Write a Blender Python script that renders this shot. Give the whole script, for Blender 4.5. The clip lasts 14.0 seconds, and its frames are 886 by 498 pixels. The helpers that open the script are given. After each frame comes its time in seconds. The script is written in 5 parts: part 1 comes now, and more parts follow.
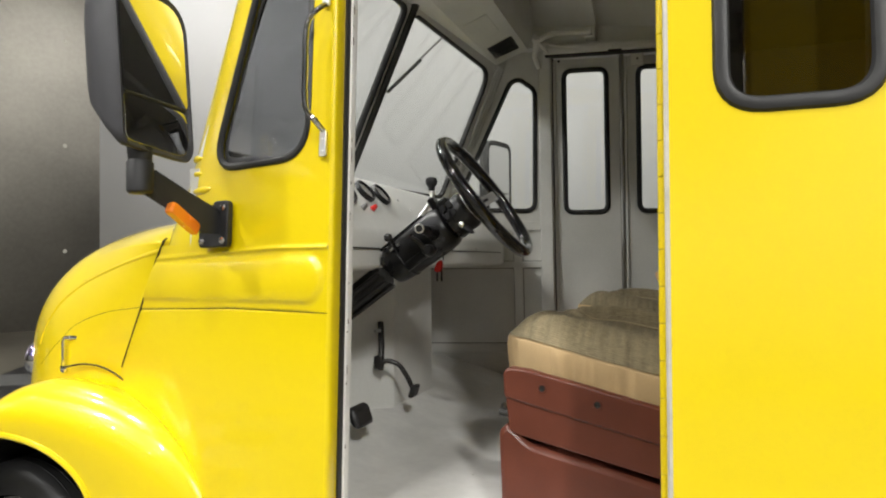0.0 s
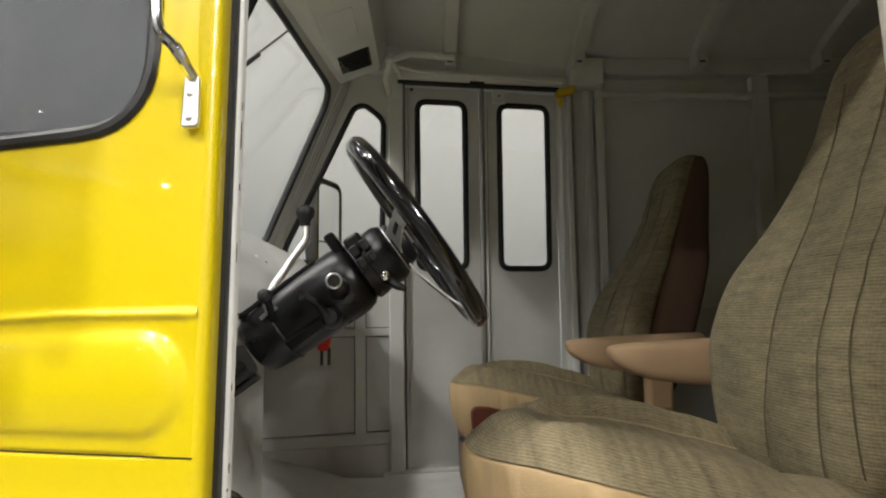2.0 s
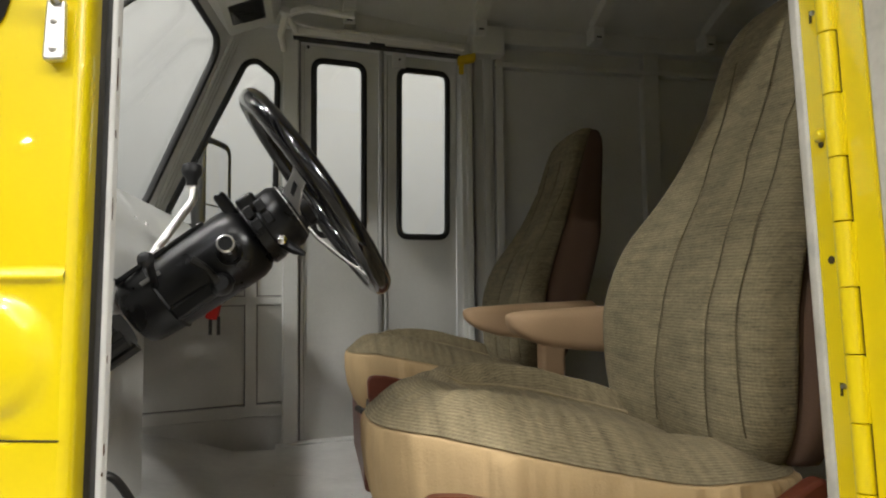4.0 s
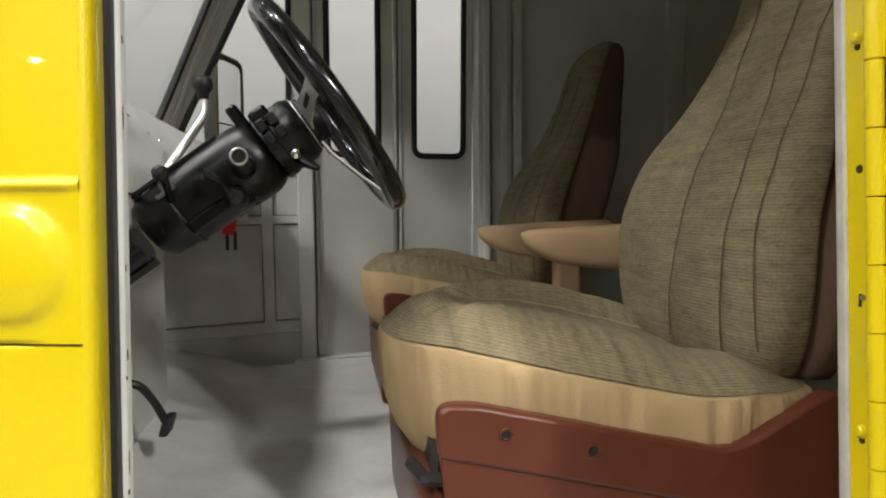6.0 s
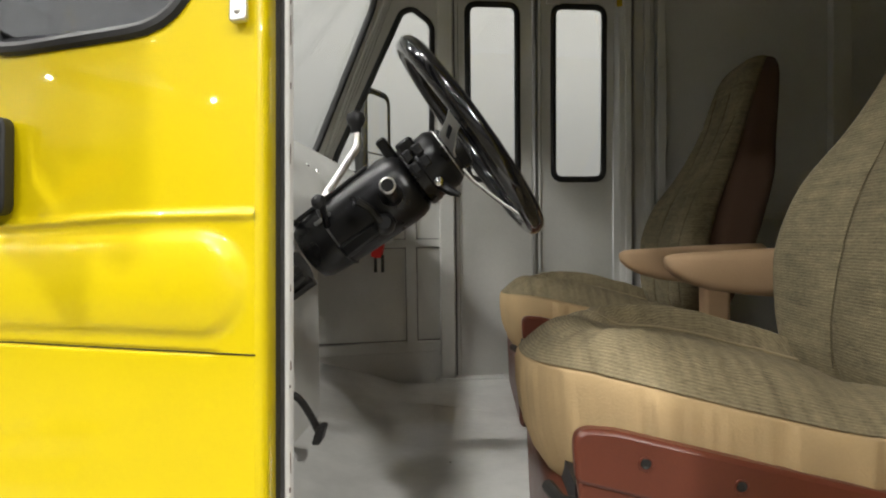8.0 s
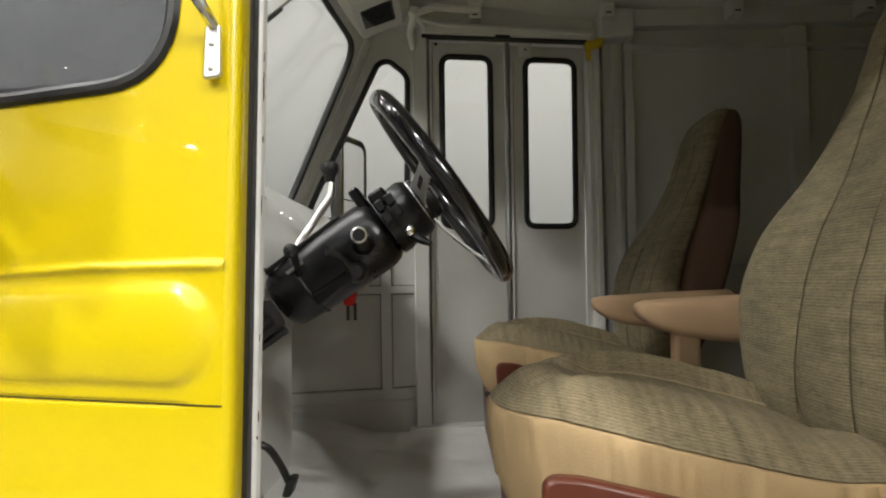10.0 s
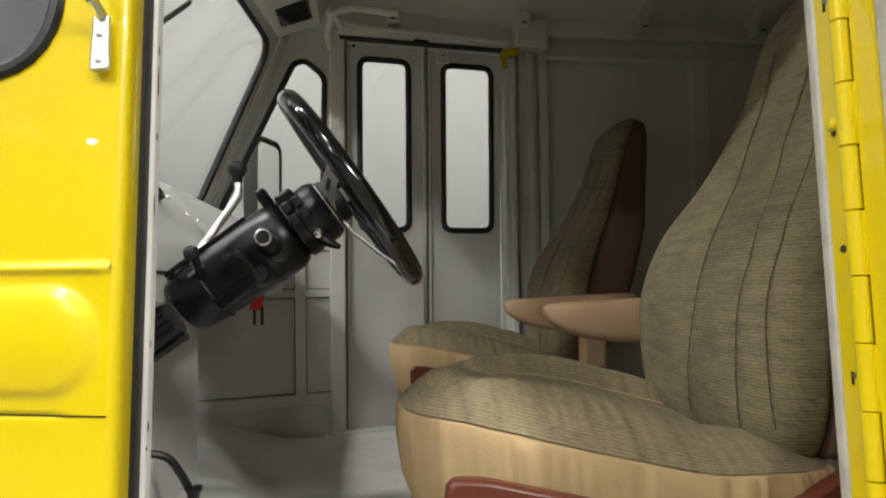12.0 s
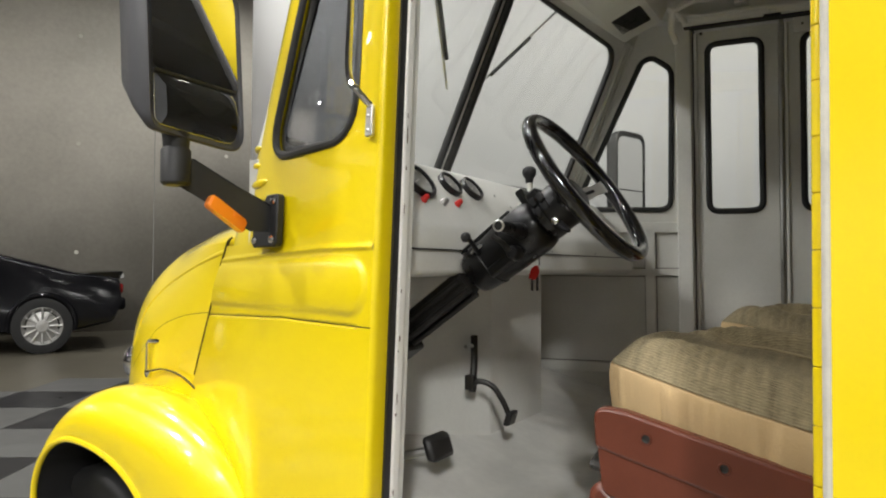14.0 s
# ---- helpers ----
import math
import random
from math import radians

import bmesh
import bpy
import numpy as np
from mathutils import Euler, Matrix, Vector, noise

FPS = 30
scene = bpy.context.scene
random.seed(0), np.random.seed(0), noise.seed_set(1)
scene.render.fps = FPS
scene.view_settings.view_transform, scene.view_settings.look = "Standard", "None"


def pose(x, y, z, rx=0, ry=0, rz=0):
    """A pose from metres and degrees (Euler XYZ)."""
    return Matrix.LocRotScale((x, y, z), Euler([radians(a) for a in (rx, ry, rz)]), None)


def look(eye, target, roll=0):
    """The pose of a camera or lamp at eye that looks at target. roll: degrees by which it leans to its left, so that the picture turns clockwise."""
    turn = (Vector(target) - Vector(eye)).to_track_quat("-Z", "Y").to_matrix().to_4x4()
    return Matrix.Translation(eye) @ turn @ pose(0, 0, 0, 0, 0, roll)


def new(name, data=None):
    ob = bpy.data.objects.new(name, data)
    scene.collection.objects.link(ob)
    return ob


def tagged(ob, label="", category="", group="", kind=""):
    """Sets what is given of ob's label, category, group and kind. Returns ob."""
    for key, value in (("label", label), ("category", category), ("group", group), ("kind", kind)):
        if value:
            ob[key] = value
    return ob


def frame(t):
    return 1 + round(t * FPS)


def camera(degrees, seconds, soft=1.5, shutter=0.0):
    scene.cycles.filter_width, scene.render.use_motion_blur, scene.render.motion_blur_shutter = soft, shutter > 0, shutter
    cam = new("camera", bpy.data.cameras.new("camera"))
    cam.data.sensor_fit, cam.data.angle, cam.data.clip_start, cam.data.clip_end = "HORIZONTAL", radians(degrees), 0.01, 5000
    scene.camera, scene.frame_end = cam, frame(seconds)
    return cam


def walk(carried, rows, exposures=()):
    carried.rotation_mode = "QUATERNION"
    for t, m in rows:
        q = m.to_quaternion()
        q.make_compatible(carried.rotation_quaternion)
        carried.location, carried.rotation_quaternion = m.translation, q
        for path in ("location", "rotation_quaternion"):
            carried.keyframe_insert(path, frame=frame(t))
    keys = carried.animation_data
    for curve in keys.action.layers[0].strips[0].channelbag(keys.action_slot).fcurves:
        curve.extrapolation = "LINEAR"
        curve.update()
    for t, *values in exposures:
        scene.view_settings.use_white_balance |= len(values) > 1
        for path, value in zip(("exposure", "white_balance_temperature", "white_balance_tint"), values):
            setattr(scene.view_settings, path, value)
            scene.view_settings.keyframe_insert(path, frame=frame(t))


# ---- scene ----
cam = camera(68.2, 14.0, 2.0)
PATH = [
    (0, (-0.072, -0.174, 1.05), (-0.741, 1.71, 1.084), -0.4),
    (0.5, (-0.253, -0.004, 1.058), (-0.687, 1.945, 1.159), -0.5),
    (1, (-0.399, 0.164, 1.065), (-0.658, 2.141, 1.22), -0.5),
    (1.5, (-0.498, 0.309, 1.069), (-0.593, 2.298, 1.257), -0.6),
    (2, (-0.553, 0.402, 1.072), (-0.496, 2.39, 1.286), -0.7),
    (2.5, (-0.567, 0.429, 1.073), (-0.389, 2.409, 1.294), -0.5),
    (3, (-0.567, 0.438, 1.071), (-0.269, 2.403, 1.291), -0.5),
    (3.2, (-0.568, 0.44, 1.071), (-0.256, 2.404, 1.284), -0.5),
    (5.3, (-0.561, 0.45, 1.058), (-0.092, 2.392, 0.982), -0.3),
    (5.5, (-0.562, 0.45, 1.057), (-0.135, 2.402, 0.966), -0.4),
    (6, (-0.564, 0.453, 1.055), (-0.233, 2.422, 0.939), -0.4),
    (6.5, (-0.564, 0.449, 1.054), (-0.379, 2.437, 0.935), -0.5),
    (7, (-0.563, 0.438, 1.054), (-0.494, 2.433, 0.938), -0.5),
    (7.5, (-0.561, 0.424, 1.055), (-0.609, 2.421, 0.958), -0.6),
    (7.7, (-0.565, 0.425, 1.056), (-0.655, 2.422, 0.98), -0.6),
    (9.8, (-0.555, 0.412, 1.063), (-0.613, 2.409, 1.154), -0.7),
    (10, (-0.553, 0.41, 1.063), (-0.574, 2.408, 1.157), -0.7),
    (10.5, (-0.548, 0.408, 1.064), (-0.49, 2.405, 1.164), -0.7),
    (11, (-0.546, 0.408, 1.065), (-0.417, 2.401, 1.167), -0.6),
    (11.5, (-0.54, 0.406, 1.064), (-0.325, 2.392, 1.166), -0.5),
    (12, (-0.531, 0.41, 1.063), (-0.315, 2.395, 1.165), -0.6),
    (12.5, (-0.475, 0.426, 1.059), (-0.546, 2.422, 1.162), -0.7),
    (13, (-0.376, 0.407, 1.055), (-0.738, 2.372, 1.153), -0.4),
    (13.5, (-0.254, 0.313, 1.047), (-0.989, 2.172, 1.119), -0.3),
    (14, (-0.058, 0.172, 1.046), (-1.128, 1.861, 1.099), 0.3),
]
walk(cam, [(t, look(eye, target, roll)) for t, eye, target, roll in PATH])

# ---------------------------------------------------------------- world and lamps
world = bpy.data.worlds.new("hall_air")
scene.world = world
world.use_nodes = True
world.node_tree.nodes["Background"].inputs[0].default_value = (0.9, 0.95, 1.0, 1)
world.node_tree.nodes["Background"].inputs[1].default_value = 0.0
LAMP_W = 208.0
# x, y, height and share of full power of each fixture
LAMPS = [(-5.2, 2.0, 6.2, 0.6), (-3.1, 1.4, 6.2, 0.7), (0.5, 2.0, 6.2, 0.5), (4.5, 2.0, 6.2, 0.6), (-5.4, -2.6, 6.2, 2.0), (-1.6, -2.6, 6.2, 0.8), (6.0, -2.6, 6.2, 0.8)]
LAMPS += [(-14.5, -1.45, 5.47, 0.14), (-13.5, -2.35, 5.47, 0.14), (-15.2, -2.3, 5.47, 0.14), (-13.5, -4.0, 5.47, 0.14), (-15.7, -4.3, 5.47, 0.14)]
LAMPS += [(-6.4, -6.4, 6.2, 1.4), (-3.0, -6.4, 6.2, 0.25), (3.5, -5.6, 6.2, 1.8), (4.0, -6.5, 6.2, 1.8), (4.6, -7.5, 6.2, 1.8), (9.0, -6.4, 6.2, 0.8), (-8.0, 7.5, 6.2, 0.8), (-6.2, 4.6, 6.2, 0.2)]
for lx, ly, lz, share in LAMPS:
    lamp = bpy.data.lights.new("hall_lamp", "AREA")
    lamp.shape, lamp.size, lamp.size_y = "RECTANGLE", 0.62 if lz > 6 else 0.22, 0.24 if lz > 6 else 0.10
    lamp.energy, lamp.color = LAMP_W * share, (1.0, 0.985, 0.95)
    new("hall_lamp", lamp).matrix_world = pose(lx, ly, lz, 0, 0, 0)


# ---------------------------------------------------------------- materials
def material(name, color, rough=0.5, metal=0.0, vary=0.12, scale=6.0, fine=60.0, bump=0.05, coat=0.0, rough_vary=0.1, second=None, ior=1.45):
    """A surface with two scales of colour variation, uneven gloss and fine relief."""
    m = bpy.data.materials.new(name)
    m.use_nodes = True
    nt = m.node_tree
    n, l = nt.nodes, nt.links
    b = n["Principled BSDF"]
    b.inputs["Metallic"].default_value = metal
    b.inputs["Coat Weight"].default_value = coat
    b.inputs["Coat Roughness"].default_value = 0.025
    b.inputs["IOR"].default_value = ior
    tc = n.new("ShaderNodeTexCoord")
    big = n.new("ShaderNodeTexNoise")
    big.inputs["Scale"].default_value, big.inputs["Detail"].default_value = scale, 5
    small = n.new("ShaderNodeTexNoise")
    small.inputs["Scale"].default_value, small.inputs["Detail"].default_value = fine, 3
    for t in (big, small):
        l.new(tc.outputs["Object"], t.inputs["Vector"])
    mixed = n.new("ShaderNodeMath")
    mixed.operation = "MULTIPLY_ADD"
    mixed.inputs[1].default_value = 0.35
    l.new(small.outputs["Fac"], mixed.inputs[0])
    l.new(big.outputs["Fac"], mixed.inputs[2])
    ramp = n.new("ShaderNodeMix")
    ramp.data_type = "RGBA"
    dark = second or tuple(c * (1 - 2 * vary) for c in color)
    ramp.inputs["A"].default_value, ramp.inputs["B"].default_value = (*dark, 1), (*color, 1)
    fit_range = n.new("ShaderNodeMapRange")
    fit_range.inputs["From Min"].default_value, fit_range.inputs["From Max"].default_value = 0.42, 0.92
    l.new(mixed.outputs[0], fit_range.inputs["Value"])
    l.new(fit_range.outputs["Result"], ramp.inputs["Factor"])
    l.new(ramp.outputs["Result"], b.inputs["Base Color"])
    rr = n.new("ShaderNodeMapRange")
    rr.inputs["To Min"].default_value, rr.inputs["To Max"].default_value = max(0.02, rough - rough_vary), min(1, rough + rough_vary)
    l.new(big.outputs["Fac"], rr.inputs["Value"])
    l.new(rr.outputs["Result"], b.inputs["Roughness"])
    if bump:
        bp = n.new("ShaderNodeBump")
        bp.inputs["Strength"].default_value, bp.inputs["Distance"].default_value = bump, 0.004
        l.new(small.outputs["Fac"], bp.inputs["Height"])
        l.new(bp.outputs["Normal"], b.inputs["Normal"])
    return m


def fabric(name, light, dark, axis=(0, 0, 1), period=0.0045, bands=(0.12, 1.5, 0.12), banding=0.36, along_cloth=False):
    """Woven upholstery: fine ribs broken by slubs, and faint wider patches."""
    m = bpy.data.materials.new(name)
    m.use_nodes = True
    nt = m.node_tree
    n, l = nt.nodes, nt.links
    b = n["Principled BSDF"]
    b.inputs["Roughness"].default_value = 0.95
    b.inputs["Sheen Weight"].default_value = 0.0
    tc = n.new("ShaderNodeTexCoord")

    def wave(direction, scale, distortion):
        w = n.new("ShaderNodeTexWave")
        w.bands_direction = direction
        w.inputs["Scale"].default_value, w.inputs["Distortion"].default_value = scale, distortion
        w.inputs["Detail"].default_value, w.inputs["Detail Scale"].default_value = 2.0, 3.0
        l.new(tc.outputs["Object"], w.inputs["Vector"])
        return w

    along = n.new("ShaderNodeVectorMath")
    along.operation = "DOT_PRODUCT"
    along.inputs[1].default_value = axis
    l.new(tc.outputs["Object"], along.inputs[0])
    line = n.new("ShaderNodeCombineXYZ")
    if along_cloth:
        course = n.new("ShaderNodeAttribute")
        course.attribute_name = "course"
        row = course.outputs["Fac"]
    else:
        row = along.outputs["Value"]
    l.new(row, line.inputs["Z"])
    apart = n.new("ShaderNodeSeparateXYZ")
    cloth = n.new("ShaderNodeCombineXYZ")
    l.new(tc.outputs["Object"], apart.inputs[0])
    for c in "XY":
        l.new(apart.outputs[c], cloth.inputs[c])
    l.new(row, cloth.inputs["Z"])
    stretch = n.new("ShaderNodeVectorMath")
    stretch.operation = "MULTIPLY"
    stretch.inputs[1].default_value = (75, 75, 430)
    l.new(cloth.outputs[0], stretch.inputs[0])
    weft = n.new("ShaderNodeTexNoise")
    weft.inputs["Scale"].default_value, weft.inputs["Detail"].default_value = 1.0, 3
    l.new(stretch.outputs[0], weft.inputs["Vector"])
    ribs, across = wave("Z", 0.314 / period, 2.6), wave("Y", 70, 5.0)
    l.new(line.outputs[0], ribs.inputs["Vector"])
    stripes = n.new("ShaderNodeTexNoise")
    stripes.inputs["Scale"].default_value, stripes.inputs["Detail"].default_value = 42, 3
    squeeze = n.new("ShaderNodeVectorMath")
    squeeze.operation = "MULTIPLY"
    squeeze.inputs[1].default_value = bands
    l.new(tc.outputs["Object"], squeeze.inputs[0])
    l.new(squeeze.outputs[0], stripes.inputs["Vector"])
    slub = n.new("ShaderNodeTexNoise")
    slub.inputs["Scale"].default_value, slub.inputs["Detail"].default_value = 210, 4
    big = n.new("ShaderNodeTexNoise")
    big.inputs["Scale"].default_value, big.inputs["Detail"].default_value = 9, 3
    for t in (slub, big):
        l.new(tc.outputs["Object"], t.inputs["Vector"])

    def madd(a, k, c):
        q = n.new("ShaderNodeMath")
        q.operation = "MULTIPLY_ADD"
        l.new(a, q.inputs[0])
        q.inputs[1].default_value = k
        if isinstance(c, float):
            q.inputs[2].default_value = c
        else:
            l.new(c, q.inputs[2])
        return q.outputs[0]

    patchy = n.new("ShaderNodeTexNoise")
    patchy.inputs["Scale"].default_value, patchy.inputs["Detail"].default_value = 55, 3
    l.new(tc.outputs["Object"], patchy.inputs["Vector"])
    uneven = n.new("ShaderNodeMath")
    uneven.operation = "MULTIPLY"
    l.new(ribs.outputs["Fac"], uneven.inputs[0])
    l.new(patchy.outputs["Fac"], uneven.inputs[1])
    total = madd(uneven.outputs[0], 0.36, -0.245 - 0.5 * banding)
    total = madd(across.outputs["Fac"], 0.09, total)
    total = madd(stripes.outputs["Fac"], banding, total)
    total = madd(slub.outputs["Fac"], 0.24, total)
    total = madd(weft.outputs["Fac"], 0.55, total)
    total = madd(big.outputs["Fac"], 0.35, total)
    mix = n.new("ShaderNodeMix")
    mix.data_type = "RGBA"
    mix.inputs["A"].default_value, mix.inputs["B"].default_value = (*dark, 1), (*light, 1)
    l.new(total, mix.inputs["Factor"])
    l.new(mix.outputs["Result"], b.inputs["Base Color"])
    bp = n.new("ShaderNodeBump")
    bp.inputs["Strength"].default_value, bp.inputs["Distance"].default_value = 0.6, 0.003
    l.new(total, bp.inputs["Height"])
    l.new(bp.outputs["Normal"], b.inputs["Normal"])
    return m


def glass(name, tint, gloss=0.06):
    m = bpy.data.materials.new(name)
    m.use_nodes = True
    nt = m.node_tree
    n, l = nt.nodes, nt.links
    n.remove(n["Principled BSDF"])
    tr, gl, mx, fr = n.new("ShaderNodeBsdfTransparent"), n.new("ShaderNodeBsdfGlossy"), n.new("ShaderNodeMixShader"), n.new("ShaderNodeLayerWeight")
    steep, level = n.new("ShaderNodeMath"), n.new("ShaderNodeMath")
    steep.operation, level.operation = "POWER", "MULTIPLY_ADD"
    steep.inputs[1].default_value = 5.0
    level.inputs[1].default_value, level.inputs[2].default_value = 1.0 - gloss, gloss
    tr.inputs[0].default_value = (*tint, 1)
    gl.inputs["Roughness"].default_value = 0.015
    fr.inputs["Blend"].default_value = 0.5
    l.new(fr.outputs["Facing"], steep.inputs[0])
    l.new(steep.outputs[0], level.inputs[0])
    l.new(level.outputs[0], mx.inputs[0])
    l.new(tr.outputs[0], mx.inputs[1])
    l.new(gl.outputs[0], mx.inputs[2])
    l.new(mx.outputs[0], n["Material Output"].inputs[0])
    return m


def glow(name, color, strength):
    m = bpy.data.materials.new(name)
    m.use_nodes = True
    b = m.node_tree.nodes["Principled BSDF"]
    b.inputs["Emission Color"].default_value = (*color, 1)
    b.inputs["Emission Strength"].default_value = strength
    return m


CREAM = material("worn_cream_strip", (0.56, 0.54, 0.48), 0.6, 0, 0.12, 40, 150, 0.2)
PLUG = material("pale_mortar", (0.46, 0.44, 0.38), 0.85, 0, 0.1, 20, 90, 0.2)
# Brown that carries the shade in gaps and holes, and the hinge bolts' drips.
GAP = material("gap_shade_and_drip", (0.055, 0.040, 0.008), 0.8, 0, 0.2, 20, 90, 0.1)
RUST = material("rusty_chip", (0.12, 0.055, 0.028), 0.8, 0, 0.3, 60, 200, 0.2)
JOINT = material("grey_joint", (0.24, 0.235, 0.22), 0.8, 0, 0.1, 5, 60, 0.1)
HOUSING = material("grained_black_plastic", (0.045, 0.045, 0.05), 0.42, 0, 0.15, 20, 400, 0.2)
SATIN = material("satin_aluminium", (0.78, 0.77, 0.74), 0.42, 0.85, 0.06, 15, 180, 0.05)
YELLOW = material("yellow_paint", (0.82, 0.628, 0.003), 0.30, 0, 0.03, 3, 240, 0.006, 1.0, 0.05)
GREY = material("grey_interior_paint", (0.69, 0.69, 0.655), 0.45, 0, 0.07, 5, 90, 0.06)
WHITE_EDGE = material("white_edge_paint", (0.80, 0.79, 0.76), 0.4, 0, 0.08, 9, 70, 0.05)
FLOOR_PAINT = material("worn_floor_paint", (0.76, 0.755, 0.725), 0.5, 0, 0.10, 7, 40, 0.12)
RUBBER = material("black_rubber", (0.024, 0.024, 0.024), 0.45, 0, 0.2, 20, 120, 0.05)
BLACK_PLASTIC = material("black_plastic", (0.007, 0.007, 0.0075), 0.30, 0, 0.2, 20, 400, 0.10)
MATT_PLASTIC = material("matt_black_plastic", (0.018, 0.018, 0.019), 0.5, 0, 0.2, 20, 300, 0.10)
GLOSS_BLACK = material("gloss_black_rim", (0.004, 0.004, 0.005), 0.16, 0, 0.1, 10, 100, 0.0, 0.8, 0.04)
CHROME = material("chrome", (0.82, 0.82, 0.82), 0.10, 1.0, 0.04, 12, 120, 0.01, 0, 0.05)
STEEL = material("brushed_steel", (0.55, 0.55, 0.54), 0.32, 1.0, 0.08, 15, 180, 0.05)
DARK_STEEL = material("dark_steel", (0.045, 0.043, 0.04), 0.45, 0.6, 0.2, 20, 150, 0.08)
OLIVE = fabric("olive_tweed", (0.39, 0.328, 0.195), (0.040, 0.032, 0.017), (0, 0, 1), 0.0053, (0.35, 0.35, 1.7), 0.5)
OLIVE_FLAT = fabric("olive_tweed_cushion", (0.38, 0.31, 0.182), (0.034, 0.026, 0.012), (0.12, 0.75, 0.6), 0.0058, (1.6, 0.12, 0.12), 0.55, True)
SEAM = material("dark_seam_thread", (0.12, 0.095, 0.052), 0.95, 0, 0.2, 30, 200, 0.2)
WELT = material("pale_tweed_piping", (0.34, 0.275, 0.16), 0.95, 0, 0.15, 30, 300, 0.3)
TAN = material("tan_velour", (0.48, 0.34, 0.175), 0.9, 0, 0.08, 11, 260, 0.2)
BROWN = material("brown_velour", (0.115, 0.066, 0.042), 0.9, 0, 0.08, 11, 260, 0.2)
ARM_TAN = material("pinkish_tan_vinyl", (0.47, 0.315, 0.18), 0.75, 0, 0.06, 9, 260, 0.15)
MAROON = material("maroon_plastic", (0.132, 0.036, 0.020), 0.34, 0, 0.16, 9, 420, 0.12)
AMBER = material("amber_lens", (1.0, 0.27, 0.02), 0.25, 0, 0.05, 20, 60, 0.02, 0.6)
RED = material("red_plastic", (0.55, 0.02, 0.015), 0.35, 0, 0.1, 20, 60, 0.02)
YELLOW_TAPE = material("yellow_tape", (0.72, 0.52, 0.02), 0.6, 0, 0.15, 30, 90, 0.1)
DIAL = material("dial_face", (0.46, 0.46, 0.44), 0.35, 0, 0.2, 20, 60, 0.0)
CONCRETE = material("cast_concrete", (0.40, 0.376, 0.328), 0.8, 0, 0.16, 0.7, 14, 0.2)
WHITE_WALL = material("white_wall_paint", (0.76, 0.76, 0.755), 0.7, 0, 0.02, 0.5, 20, 0.03)
DARK_WALL = material("pale_wall_paint", (0.62, 0.62, 0.60), 0.75, 0, 0.1, 0.6, 15, 0.05)
POLISHED = material("polished_concrete", (0.13, 0.118, 0.09), 0.32, 0, 0.2, 0.8, 12, 0.03)
TILE_DARK = material("black_floor_tile", (0.016, 0.016, 0.018), 0.3, 0, 0.2, 3, 60, 0.03)
TILE_GREY = material("grey_floor_tile", (0.085, 0.085, 0.083), 0.35, 0, 0.1, 3, 60, 0.03)
CAR_BLACK = material("black_car_paint", (0.005, 0.005, 0.006), 0.1, 0, 0.1, 5, 60, 0.0, 0.0, 0.1, None, 1.22)
TYRE = material("dull_tyre_rubber", (0.012, 0.012, 0.012), 0.85, 0, 0.2, 20, 120, 0.05)
SILVER = material("silver_alloy", (0.36, 0.355, 0.34), 0.4, 0.5, 0.1, 9, 60, 0.03)
RED_LENS = material("red_lens", (0.16, 0.006, 0.006), 0.2, 0, 0.1, 9, 60, 0.0)
CLEAR = glass("clear_glass", (0.93, 0.94, 0.93))
SMOKED = glass("smoked_glass", (0.60, 0.605, 0.63), 0.05)
DARK_GLASS = glass("dark_glass", (0.46, 0.45, 0.44), 0.08)
MIRROR = material("mirror_glass", (0.80, 0.80, 0.80), 0.02, 1.0, 0.0, 5, 50, 0.0, 0, 0.0)
LAMP_FACE = glow("lamp_face", (1.0, 0.97, 0.92), 220.0)


# ---------------------------------------------------------------- builders
def mesh_of(verts, faces, smooth=True):
    me = bpy.data.meshes.new("mesh")
    me.from_pydata([tuple(map(float, v)) for v in verts], [], faces)
    bm = bmesh.new()
    bm.from_mesh(me)
    bmesh.ops.remove_doubles(bm, verts=bm.verts, dist=1e-6)
    bmesh.ops.recalc_face_normals(bm, faces=bm.faces)
    bm.to_mesh(me)
    bm.free()
    me.shade_smooth() if smooth else me.shade_flat()
    return me


def part(name, me, mat, parent, label="", bevel=0.0, solid=0.0, sharp=35):
    """One mesh object under a thing or a part."""
    if isinstance(me, tuple):
        me = mesh_of(*me)
    if mat and not me.materials:
        me.materials.append(mat)
    ob = new(name, me)
    ob.parent = parent
    if solid:
        md = ob.modifiers.new("thickness", "SOLIDIFY")
        md.thickness, md.offset = solid, 0
    if bevel:
        md = ob.modifiers.new("edge", "BEVEL")
        md.width, md.segments, md.limit_method, md.angle_limit = bevel, 2, "ANGLE", radians(40)
    if sharp:
        me.set_sharp_from_angle(angle=radians(sharp))
    return tagged(ob, label)


def thing(name, label, category, group="", kind=""):
    return tagged(new(name), label, category, group, kind)


def block(x0, x1, y0, y1, z0, z1):
    v = [(x, y, z) for x in (x0, x1) for y in (y0, y1) for z in (z0, z1)]
    return v, [(0, 1, 3, 2), (4, 6, 7, 5), (0, 4, 5, 1), (2, 3, 7, 6), (0, 2, 6, 4), (1, 5, 7, 3)]


def mapped(geo, fn):
    return [fn(*v) for v in geo[0]], geo[1]


def joined(*geos):
    verts, faces = [], []
    for v, f in geos:
        k = len(verts)
        verts += list(v)
        faces += [tuple(i + k for i in q) for q in f]
    return verts, faces


